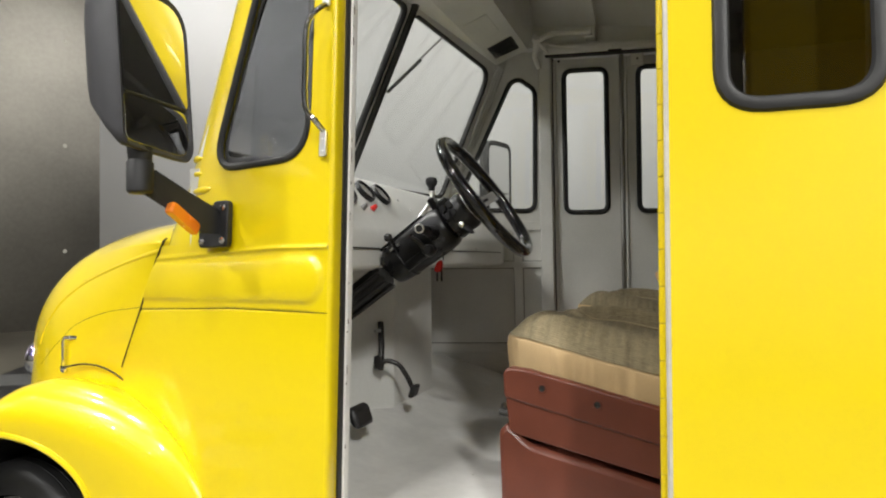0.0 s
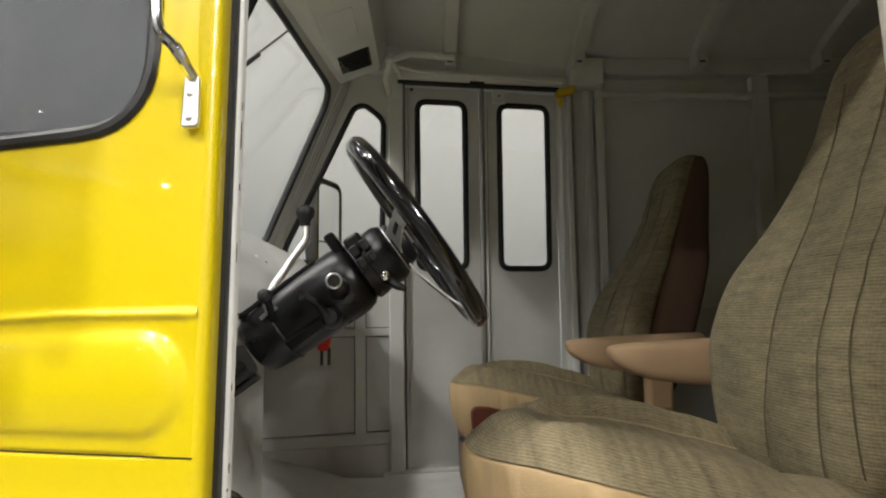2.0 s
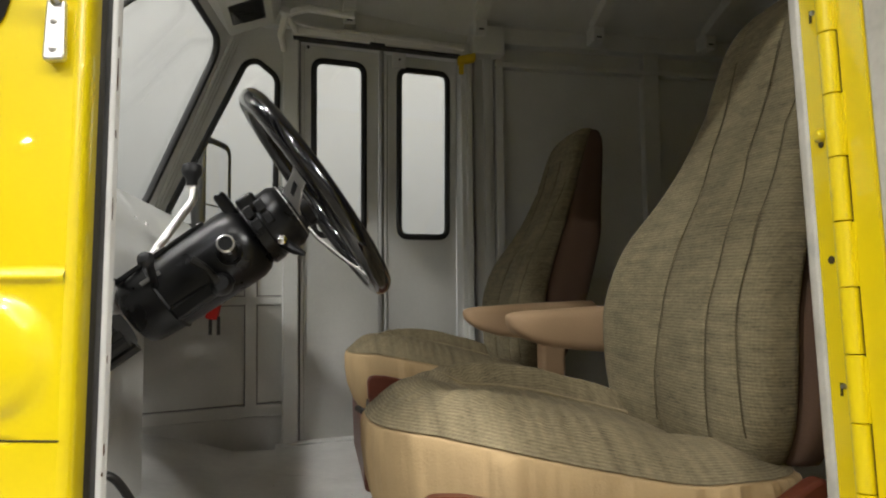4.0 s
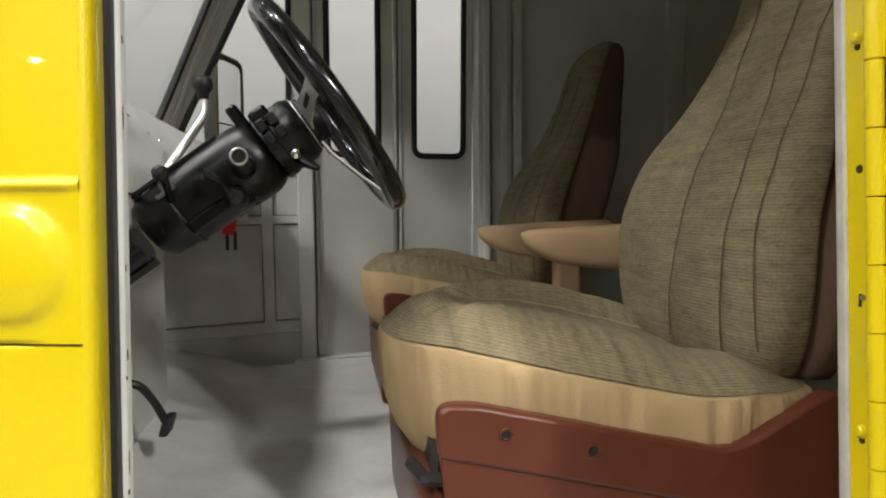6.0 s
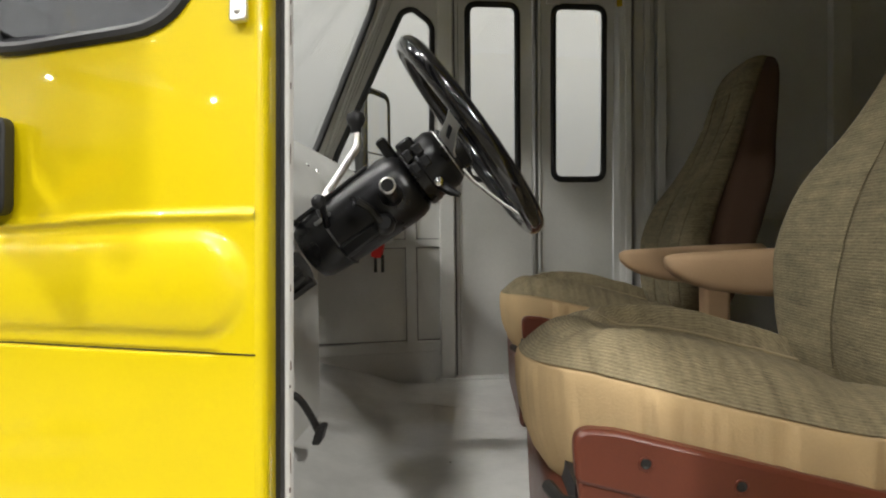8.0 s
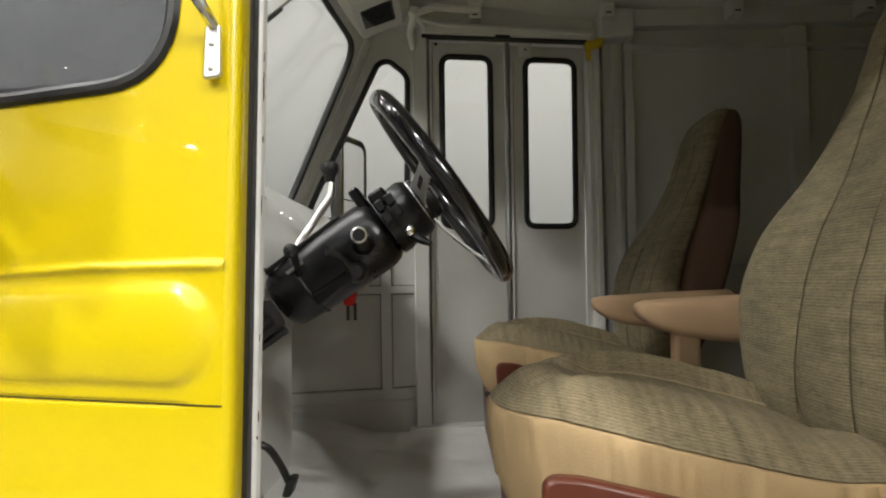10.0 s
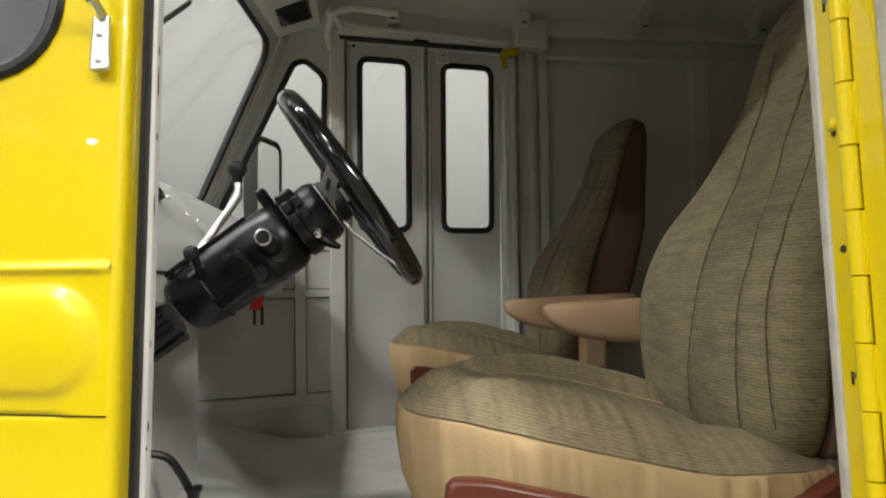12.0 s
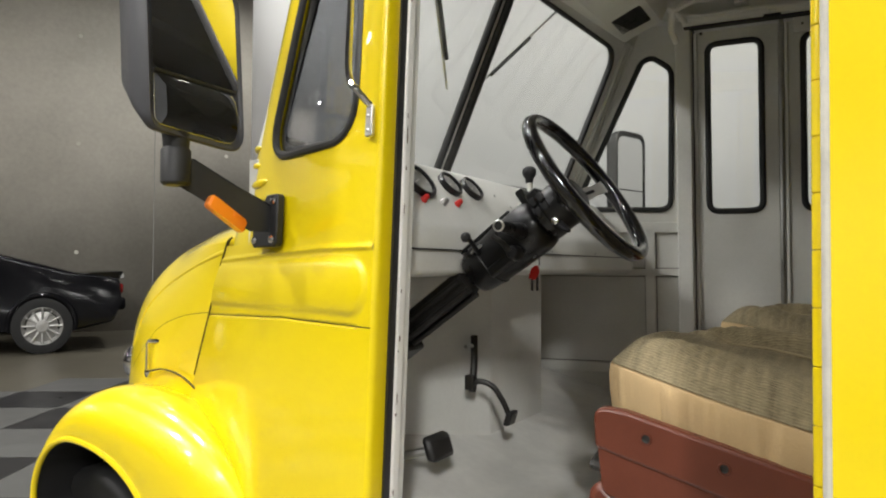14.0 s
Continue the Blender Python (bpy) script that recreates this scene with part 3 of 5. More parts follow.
us = list(np.linspace(0, 0.30, 60)) + list(np.linspace(0.31, 0.69, 24)) + list(np.linspace(0.70, 1, 40))
part("bonnet", mesh_of(*grid(hood, us, [1 - (1 - k / 40) ** 1.4 for k in range(41)])), YELLOW, van, "rounded yellow bonnet", sharp=0)
# Shaded yellow inside this gap, drawn as a brown tube.
part("bonnet_seam", mesh_of(*sweep([Vector(hood(u, 0.0)) + Vector((-0.003, -0.0005, 0.0)) for u in np.linspace(0.005, 0.24, 50)], [0.0042 + 0.0020 * math.exp(-((k - 26) / 12) ** 2) for k in range(50)], 6)), GAP, van, "dark gap between bonnet and cowl")
# Brown tube coloured as the shade where the fender meets the bonnet.
part("fender_gap", mesh_of(*sweep(smooth_path([(-1.94, 1.415, 0.712), (-1.86, 1.408, 0.727), (-1.78, 1.395, 0.728), (-1.71, 1.385, 0.715), (-1.655, 1.378, 0.693)]), 0.0030, 8)), GAP, van, "dark gap between fender and bonnet")
RIDGE = ((0.0, 0.1915), (0.136, 0.170), (0.305, 0.148), (0.458, 0.129), (0.593, 0.100), (0.678, 0.063), (0.72, 0.035))
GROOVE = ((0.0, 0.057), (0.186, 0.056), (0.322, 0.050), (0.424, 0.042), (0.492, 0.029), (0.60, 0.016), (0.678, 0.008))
part("bonnet_crease", mesh_of(*sweep([hood_line(RIDGE, s, -0.005) for s in np.linspace(0.01, 0.72, 50)], 0.0085, 10)), YELLOW, van)
# The groove's shade is coloured in by a thin brown tube.
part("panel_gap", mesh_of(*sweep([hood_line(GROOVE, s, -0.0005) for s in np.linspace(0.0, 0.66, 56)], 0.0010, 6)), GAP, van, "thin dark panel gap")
nose = [hood(u, 1.0) for u in np.linspace(0, 1, 60)]
part("nose", (nose + [(-2.41, MID, 0.75)], [(i, i + 1, 60) for i in range(59)]), YELLOW, van, sharp=0)
part("headlight", mesh_of(*lathe((-2.26, 1.625, 0.695), (-1, -0.15, 0), [(-0.05, 0.06), (0.01, 0.072), (0.03, 0.073), (0.045, 0.066), (0.055, 0.045), (0.06, 0.0)], 28)), CHROME, van, "round chrome headlight")
LY = body_y(-1.95) - 0.012
latch = part("bonnet_latch", mesh_of(*sweep([(-1.955, LY + 0.004, 0.70), (-1.955, LY - 0.004, 0.72), (-1.955, LY - 0.004, 0.795), (-1.948, LY - 0.004, 0.806), (-1.90, LY + 0.002, 0.808)], 0.0065, 8)), CHROME, van, "small chrome bonnet latch")
part("knob", mesh_of(*lathe((-1.955, LY + 0.01, 0.705), (0, -1, 0), [(0, 0.014), (0.016, 0.014), (0.020, 0.006)], 12)), CHROME, latch)

# cowl top between the flanks
part("cowl_top", mesh_of(*grid(lambda u, s: (hood(u, 0.0)[0] * (1 - s) + (-1.27 + 0.12 * abs(hood(u, 0.0)[1] - MID) / 0.8) * s, hood(u, 0.0)[1] + (0.03 if u < 0.5 else -0.03) * s, hood(u, 0.0)[2] + 0.13 * s), np.linspace(0.2, 0.8, 40), np.linspace(0, 1, 6))), YELLOW, van, sharp=0)

# ---------------------------------------------------------------- windscreen, both halves
WS = {}
WSW = {-1: 0.80, 1: 0.80}
for side, tag in ((-1, "near"), (1, "far")):
    lowc, topc = Vector((-1.300, MID, 1.33)), Vector((-1.000, MID, 2.00))
    lowe, tope = Vector((-1.165 if side > 0 else -1.275, MID + side * WSW[side], 1.33)), Vector((-0.895 if side > 0 else -1.0, MID + side * WSW[side], 2.00))

    def screen(u, v, w, lowc=lowc, topc=topc, lowe=lowe, tope=tope):
        p = (lowc * (1 - u) + lowe * u) * (1 - v) + (topc * (1 - u) + tope * u) * v
        return tuple(p + Vector((0.9, 0, -0.42)) * w)

    hole = rounded([(0.035, 0.04), (0.955, 0.04), (0.985, 0.94), (0.035, 0.985)], [0.05, 0.06, 0.13, 0.05], 6)
    part("windscreen_frame", mesh_of(*holed([(0, -0.25), (1.13, -0.25), (1.13, 1.12), (0, 1.12)] if side > 0 else [(0, 0), (1.01, 0), (1.03, 1.0), (0, 1.0)], hole, (0.5, 0.5), screen, 0.025, 2)), GREY, van, "grey windscreen surround", sharp=40)
    ws = part("windscreen", mesh_of(*pane(hole, screen)), CLEAR, van, "clear flat windscreen pane")
    ws.visible_shadow = False
    part("gasket", mesh_of(*gasket(hole, lambda u, v, w: screen(u, v, 0.012), 0.014, 0.9)), RUBBER, ws, "black rubber gasket")
    WS[tag] = screen
part("windscreen_divider", mesh_of(*sweep([Vector(WS["far"](0, v, 0.03)) for v in (-0.02, 1.05)], 0.016, 8)), DARK_STEEL, van, "dark centre divider of the windscreen")

for k, u in enumerate((1.02, 1.055, 1.09)):
    part("pillar_rib", mesh_of(*sweep([Vector(WS["far"](u, v, 0.030)) for v in np.linspace(-0.1, 1.0, 8)], 0.0075, 8)), GREY, van, "grey pressed pillar rib")

# wipers outside
for tag, pivot, tip in (("far", (0.43, 0.975), (0.045, 0.446)), ("near", (0.56, 0.95), (0.115, 0.43))):
    f = WS[tag]
    a, b = Vector(f(*pivot, -0.02)), Vector(f(*tip, -0.02))
    wp = part("wiper", mesh_of(*sweep([a, a * 0.45 + b * 0.55, b], 0.004, 6)), STEEL, van, "thin steel windscreen wiper")
    d = (b - a)
    part("blade", mesh_of(*sweep([a + d * 0.36 + Vector((0.008, 0.006, 0.004)), a + d * 0.80 + Vector((0.008, 0.006, 0.004))], 0.007, 6)), RUBBER, wp)

# header above the windscreen with its speaker grille
HEAD = [(-1.04, 2.005), (-0.89, 1.985), (-0.72, 2.045), (-0.695, 2.10), (-0.70, 2.32), (-1.04, 2.32)]
part("windscreen_header", mesh_of(*rings([[(u + (0.135 if k == 0 else 0.02 if k == 1 else 0.10 if k == 5 else 0.0) * abs(y - MID) / 0.82, y, v) for k, (u, v) in enumerate(HEAD)] for y in (MID - 0.82, MID, MID + 0.80)])), GREY, van, "grey windscreen header box", sharp=30)
slope = Vector((0.17, 0, 0.06)).normalized()


def header_face(u, v, w):
    p = Vector((-0.89, 0, 1.985)) + slope * u
    return (p.x + 0.06 * -0.33 * w, v, p.z - w)


vent = part("speaker_grille", mesh_of(*prism(rounded(rect(0.03, 0.155, 2.635, 2.795), 0.006, 2), lambda u, v, w: header_face(u, v, w - 0.002), 0.006)), BLACK_PLASTIC, van, "black speaker grille")
for k in range(9):
    v0 = 2.648 + k * 0.016
    part("slat", mesh_of(*prism(rect(0.038, 0.147, v0, v0 + 0.006), lambda u, v, w: header_face(u, v, w + 0.003), 0.004)), MATT_PLASTIC, vent)
part("header_hatch", mesh_of(*prism(rounded(rect(0.02, 0.13, 2.32, 2.52), 0.01, 3), lambda u, v, w: header_face(u, v, w), 0.004)), GREY, van, bevel=0.002)

# ---------------------------------------------------------------- roof, floor, walls
RX0, RX1 = -1.0, 2.65


def roof_z(y):
    return 2.12 + 0.24 * (1 - abs((y - MID) / 1.06) ** 2.4)


ys = np.linspace(MID - 1.06, MID + 1.06, 30)
part("roof_lining", mesh_of(*grid(lambda y, x: (x, y, roof_z(y)), ys, np.linspace(RX0, RX1, 8))), GREY, van, "grey painted curved roof lining", sharp=0)
part("roof_skin", mesh_of(*grid(lambda y, x: (x, y, roof_z(y) + 0.04), np.linspace(MID - 1.09, MID + 1.09, 30), np.linspace(-0.93, RX1, 8))), YELLOW, van, "yellow van roof", sharp=0)
for rx in (-0.44, 0.09, 0.60, 1.12, 1.64, 2.16):
    def rib(s, y, rx=rx):
        return (rx + s[0], y, roof_z(y) + s[1])
    prof = [(-0.030, 0.0), (-0.026, -0.042), (0.026, -0.042), (0.030, 0.0)]
    rb = part("roof_rib", mesh_of(*rings([[rib(s, y) for s in prof] for y in np.linspace(MID - 1.0, MID + 0.93, 26)])), GREY, van, "grey roof rib")
    part("bracket", mesh_of(*block(rx - 0.024, rx + 0.024, 2.965, 3.06, 2.100, 2.17)), GREY, rb, bevel=0.004)
    part("slot", mesh_of(*block(rx - 0.012, rx + 0.010, 2.9625, 2.9665, 2.112, 2.118)), DARK_STEEL, rb)

part("van_floor", mesh_of(*joined(block(-0.72, RX1, 1.0, 3.16, 0.40, 0.47))), FLOOR_PAINT, van, "worn light grey painted van floor", bevel=0.004)
part("toe_board", mesh_of(*grid(lambda k, x: (x, (near_y(x, 0.5) + 0.045) * (1 - k) + 3.0 * k, 0.4715 + 0.30 * max(0.0, -0.86 - x)), (0, 0.5, 1), np.linspace(-0.70, -1.30, 12))), FLOOR_PAINT, van, "sloping grey toe board", sharp=0)
part("firewall", mesh_of(*block(-1.30, -1.27, 1.255, 2.925, 0.45, 1.30)), GREY, van, "grey firewall")
part("step_edge", mesh_of(*block(-0.75, 0.10, 0.99, 1.07, 0.36, 0.462)), YELLOW, van, bevel=0.01)

for k in range(26):
    fx, fy, fr = random.uniform(-0.75, -0.15), random.uniform(1.12, 2.95), random.uniform(0.0012, 0.0042)
    if k % 2:
        fx, fy = -0.84 + 0.032 * k + random.uniform(-0.02, 0.02), random.uniform(-0.006, 0.006)
        fy += 2.725 - 0.42 * (fx + 0.84)
    pts = [(fx + fr * random.uniform(0.5, 1.3) * math.cos(a), fy + fr * random.uniform(0.5, 1.3) * math.sin(a)) for a in [j * math.tau / 6 for j in range(6)]]
    part("paint_fleck", mesh_of(*rings([[(px, py, z) for px, py in pts] for z in (0.4705, 0.4735)])), WHITE_EDGE, van)
for x0, x1 in ((-0.84, -0.74), (-0.71, -0.60), (-0.575, -0.50), (-0.47, -0.30)):
    part("paint_crack", mesh_of(*sweep([(x, 2.725 - 0.42 * (x + 0.84) + 0.004 * noise.noise(Vector((x * 30, 0, 0))), 0.4712) for x in np.linspace(x0, x1, 7)], [0.0006, 0.0014, 0.0010, 0.0018, 0.0012, 0.0016, 0.0005], 6, squash=0.6)), WHITE_EDGE, van, "pale crack in the floor paint")

# heater housing under the dashboard
part("heater_box", mesh_of(*block(-1.28, -1.03, 1.98, 2.385, 0.50, 1.06)), GREY, van, "white-grey heater housing", bevel=0.012)
part("foot_panel", mesh_of(*[(q) for q in (([(-1.03, 1.98, 0.50), (-1.16, 1.72, 0.50), (-1.16, 1.26, 0.50), (-1.28, 1.32, 0.5), (-1.28, 1.98, 0.5), (-1.03, 1.98, 1.06), (-1.16, 1.72, 1.06), (-1.16, 1.26, 1.06), (-1.28, 1.32, 1.06), (-1.28, 1.98, 1.06)], [(0, 1, 6, 5), (1, 2, 7, 6), (2, 3, 8, 7), (3, 4, 9, 8), (4, 0, 5, 9), (0, 4, 3, 2, 1), (5, 6, 7, 8, 9)]))]), GREY, van, "grey panel behind the pedals")

# far flank: outer skin, posts, rails, panels
YF = 3.06
part("far_wall", mesh_of(*block(0.06, RX1, 3.10, 3.16, 0.45, 2.14)), GREY, van, "grey cargo side wall of recessed panels", bevel=0.004)
for x0, x1 in ((0.172, 0.206), (0.848, 0.920), (1.55, 1.62), (2.25, 2.32)):
    part("wall_post", mesh_of(*block(x0, x1, YF, 3.101, 0.47, 2.090)), GREY, van, "grey wall post", bevel=0.003)
for z0, z1 in ((1.996, 2.016), (1.108, 1.134), (0.47, 0.55)):
    part("wall_rail", mesh_of(*block(0.168, RX1, YF - 0.003, 3.102, z0, z1)), GREY, van, "grey wall rail", bevel=0.003)
part("cornice", mesh_of(*block(0.06, RX1, YF - 0.02, 3.12, 2.088, 2.16)), GREY, van, "grey cornice under the roof", bevel=0.005)
part("door_pocket", mesh_of(*block(0.0185, 0.070, 3.048, 3.16, 0.46, 2.05)), GREY, van, "light grey rear door post", bevel=0.006)

part("post_edge", mesh_of(*block(0.040, 0.066, 3.035, 3.049, 0.48, 2.04)), GREY, van, bevel=0.005)
part("pillar_panel", mesh_of(*block(0.082, 0.168, 3.078, 3.12, 0.47, 2.05)), GREY, van, "grey pillar panel behind the door", bevel=0.008)
part("hinge_strip", mesh_of(*block(0.122, 0.150, 3.062, 3.080, 0.50, 2.03)), GREY, van, bevel=0.004)
part("cornice_box", mesh_of(*block(0.062, 0.200, 3.005, 3.12, 2.030, 2.150)), GREY, van, "grey box end of the cornice", bevel=0.008)
for z0 in (0.72, 1.05, 1.38, 1.71, 1.98):
    part("rivet", mesh_of(*lathe((0.189, YF, z0), (0, -1, 0), [(0, 0.005), (0.002, 0.004), (0.003, 0.001)], 8)), GREY, van)

# far folding doors


def leaf(x0, x1, wx0, wx1):
    f = lambda u, v, w: (u, far_y(u, v) + w, v)
    hole = rounded(rect(wx0, wx1, 1.280, 1.972), 0.042, 7)
    d = part("door_leaf", mesh_of(*holed([(x0, 0.47), (x1, 0.47), (x1, 2.028), (x0, 2.028)], hole, ((wx0 + wx1) / 2, 1.62), f, 0.03, 3)), GREY, van, "grey folding door leaf with a tall window", bevel=0.004)
    w = part("window", mesh_of(*pane(hole, lambda u, v, w: f(u, v, 0.014 + w))), CLEAR, d, "clear tall window pane")
    w.visible_shadow = False
    part("gasket", mesh_of(*gasket(rounded(rect(wx0, wx1, 1.280, 1.972), 0.042, 7), lambda u, v, w: f(u, v, 0.002), 0.0130, 0.8)), RUBBER, d, "black rubber window gasket")
    # pressed frame round the leaf
    part("edge_strip", mesh_of(*sweep([f(x0 + 0.006, z, -0.002) for z in np.linspace(0.48, 2.02, 6)], 0.009, 6)), GREY, d)
    return d


leaf1 = leaf(-0.628, -0.318, -0.578, -0.378)
leaf2 = leaf(-0.296, 0.018, -0.232, -0.022)
part("centre_seal", mesh_of(*sweep([(-0.307, far_y(-0.307, z) - 0.004, z) for z in np.linspace(0.48, 2.05, 6)], 0.011, 8)), STEEL, van, "aluminium strip between the door leaves")
part("front_door_post", mesh_of(*mapped(block(-0.695, -0.634, -0.035, 0.05, 0.46, 2.07), lambda x, y, z: (x, far_y(x, z) + y, z))), GREY, van, "grey front door post", bevel=0.006)
part("post_gap", mesh_of(*mapped(block(-0.633, -0.629, -0.004, 0.03, 0.47, 2.05), lambda x, y, z: (x, far_y(x, z) + y, z))), RUBBER, van)
part("door_track", mesh_of(*mapped(block(-0.66, 0.08, -0.06, 0.05, 2.036, 2.085), lambda x, y, z: (x, far_y(x, z) + y, z))), GREY, van, "grey sliding track over the doors", bevel=0.004)
part("door_sill", mesh_of(*mapped(block(-0.70, 0.06, -0.05, 0.06, 0.44, 0.478), lambda x, y, z: (x, far_y(x, z) + y, z))), GREY, van, bevel=0.004)
part("upper_flank", mesh_of(*mapped(block(-0.9, 0.08, -0.02, 0.06, 2.085, 2.2), lambda x, y, z: (x, far_y(x, 2.1) + y, z))), GREY, van)

part("track_gap", mesh_of(*mapped(block(-0.655, 0.07, -0.0615, -0.02, 2.0300, 2.0355), lambda x, y, z: (x, far_y(x, z) + y, z))), DARK_STEEL, van, "dark slot under the door track")
part("track_plate", mesh_of(*mapped(block(-0.66, -0.34, -0.072, -0.0605, 2.040, 2.064), lambda x, y, z: (x, far_y(x, z) + y, z))), WHITE_EDGE, van, "pale track cover plate", bevel=0.002)
part("track_plate", mesh_of(*mapped(block(-0.335, 0.03, -0.069, -0.0605, 2.042, 2.068), lambda x, y, z: (x, far_y(x, z) + y - 0.004, z - 0.02 * max(0.0, x + 0.2)))), WHITE_EDGE, van, "pale track cover plate", bevel=0.002)
part("track_stop", mesh_of(*mapped(block(-0.36, -0.30, -0.074, -0.06, 2.028, 2.042), lambda x, y, z: (x, far_y(x, z) + y, z))), RUBBER, van, "black rubber stop in the track")

# far cowl side with its quarter window
FARQ = rounded([(-1.112, 1.30), (-0.725, 1.29), (-0.715, 1.885), (-0.79, 1.940), (-0.832, 1.922)], [0.05, 0.05, 0.06, 0.05, 0.05], 6)


def far_side(u, v, w):
    return (u, far_y(-0.66, v) + 0.30 * min(0, u + 0.66) + w, v)


part("far_pillar", mesh_of(*holed([(-1.22, 1.235), (-0.695, 1.235), (-0.695, 2.07), (-0.88, 2.07)], FARQ, (-0.83, 1.6), far_side, 0.03, 3)), GREY, van, "grey far windscreen pillar", sharp=40)
fq = part("quarter_window", mesh_of(*pane(FARQ, lambda u, v, w: far_side(u, v, w + 0.014))), CLEAR, van, "clear far quarter window")
fq.visible_shadow = False
part("gasket", mesh_of(*gasket(FARQ, lambda u, v, w: far_side(u, v, 0.0), 0.012, 0.8)), RUBBER, fq)
part("far_cowl_wall", mesh_of(*prism([(-1.32, 0.45), (-0.695, 0.45), (-0.695, 1.24), (-1.32, 1.24)], lambda u, v, w: far_side(u, v, w + 0.012), 0.03)), GREY, van)
for a, b, c, d in ((-1.32, -0.695, 1.195, 1.24), (-1.32, -0.695, 1.01, 1.04), (-1.32, -0.695, 0.585, 0.63), (-0.83, -0.79, 0.60, 1.22)):
    part("frame_strip", mesh_of(*prism(rect(a, b, c, d), lambda u, v, w: far_side(u, v, w - 0.002), 0.016)), GREY, van, bevel=0.003)

for a, b, c, d in ((-1.32, -0.833, 1.041, 1.045), (-1.32, -0.833, 1.005, 1.009), (-0.786, -0.70, 1.041, 1.045), (-0.786, -0.70, 1.005, 1.009), (-0.834, -0.830, 0.635, 1.19), (-0.790, -0.786, 0.635, 1.19), (-1.32, -0.70, 0.631, 0.635)):
    part("panel_gap", mesh_of(*prism(rect(a, b, c, d), lambda u, v, w: far_side(u, v, w + 0.008), 0.012)), JOINT, van)

# rear bulkhead and near cargo flank
part("rear_bulkhead", mesh_of(*block(RX1, RX1 + 0.05, 0.97, 3.16, 0.4, 2.45)), GREY, van, "grey rear bulkhead")
part("near_flank", mesh_of(*mapped(block(0.04, RX1, 0.0, 0.05, 0.33, 2.14), lambda x, y, z: (x, near_y(0.0, z) + y, z))), YELLOW, van, "yellow cargo flank", bevel=0.01)
part("door_header", mesh_of(*mapped(block(-0.80, 0.10, 0.0, 0.06, 2.06, 2.2), lambda x, y, z: (x, near_y(x, 2.1) + y, z))), YELLOW, van, bevel=0.01)
part("underbody", mesh_of(*block(-1.25, RX1, 1.10, 3.05, 0.22, 0.40)), MATT_PLASTIC, van)


# ---------------------------------------------------------------- near folding door, folded open
door = thing("folding_door", "yellow two-leaf folding door, folded open against the van's flank", "door")
LEAN = lambda z: 0.052 * (z - 1.1)
DX0, DX1, DZ0, DZ1 = -0.085, 0.34, 0.40, 2.05
DWIN = rounded(rect(-0.003, 0.206, 1.278, 1.90), 0.060, 7)
outer_leaf = part("outer_leaf", mesh_of(*holed(rect(DX0 + 0.006, DX1, DZ0, DZ1), DWIN, (0.10, 1.6), lambda u, v, w: (u, 0.886 + LEAN(v) + w, v), 0.05, 3)), YELLOW, door, "yellow outer leaf with a rubber-framed window", bevel=0.006)
part("window", mesh_of(*pane(DWIN, lambda u, v, w: (u, 0.900 + LEAN(v) + w, v))), DARK_GLASS, outer_leaf, "dark window pane")
part("gasket", mesh_of(*gasket(DWIN, lambda u, v, w: (u, 0.886 + LEAN(v), v), 0.0125, 0.7)), RUBBER, outer_leaf, "thick black rubber gasket")
part("edge_trim", mesh_of(*mapped(block(DX0 - 0.002, DX0 + 0.012, 0.887, 0.926, DZ0, DZ1), lambda x, y, z: (x, y + LEAN(z), z))), CREAM, outer_leaf, "pale weather strip along the edge", bevel=0.004)
part("edge_strip", mesh_of(*mapped(block(DX0 + 0.001, DX0 + 0.010, 0.927, 0.949, DZ0, DZ1), lambda x, y, z: (x, y + LEAN(z), z))), YELLOW, outer_leaf, bevel=0.002)
inner_leaf = part("inner_leaf", mesh_of(*holed(rect(DX0 + 0.004, DX1, DZ0, DZ1), rounded(rect(0.002, 0.262, 1.278, 1.90), 0.055, 7), (0.14, 1.6), lambda u, v, w: (u, 0.957 + LEAN(v) + w, v), 0.040, 3)), YELLOW, door, "yellow inner leaf", bevel=0.003)
part("edge_trim", mesh_of(*mapped(block(DX0 - 0.004, DX0 + 0.012, 0.999, 1.014, DZ0, DZ1), lambda x, y, z: (x, y + LEAN(z), z))), CREAM, inner_leaf, "pale weather strip along the edge", bevel=0.004)
hinge = part("hinge", mesh_of(*mapped(block(DX0 - 0.003, DX0 + 0.004, 0.9715, 0.9985, DZ0 + 0.01, DZ1 - 0.01), lambda x, y, z: (x, y + LEAN(z), z))), YELLOW, door, "yellow painted piano hinge", bevel=0.001)
part("leaf", mesh_of(*mapped(block(DX0 - 0.003, DX0 + 0.004, 0.926, 0.9530, DZ0 + 0.01, DZ1 - 0.01), lambda x, y, z: (x, y + LEAN(z), z))), YELLOW, hinge)
# Dark strip coloured as the shade between the two hinge leaves.
part("leaf_gap", mesh_of(*mapped(block(DX0 - 0.0012, DX0 + 0.004, 0.9531, 0.9714, DZ0 + 0.01, DZ1 - 0.01), lambda x, y, z: (x, y + LEAN(z), z))), GAP, hinge)
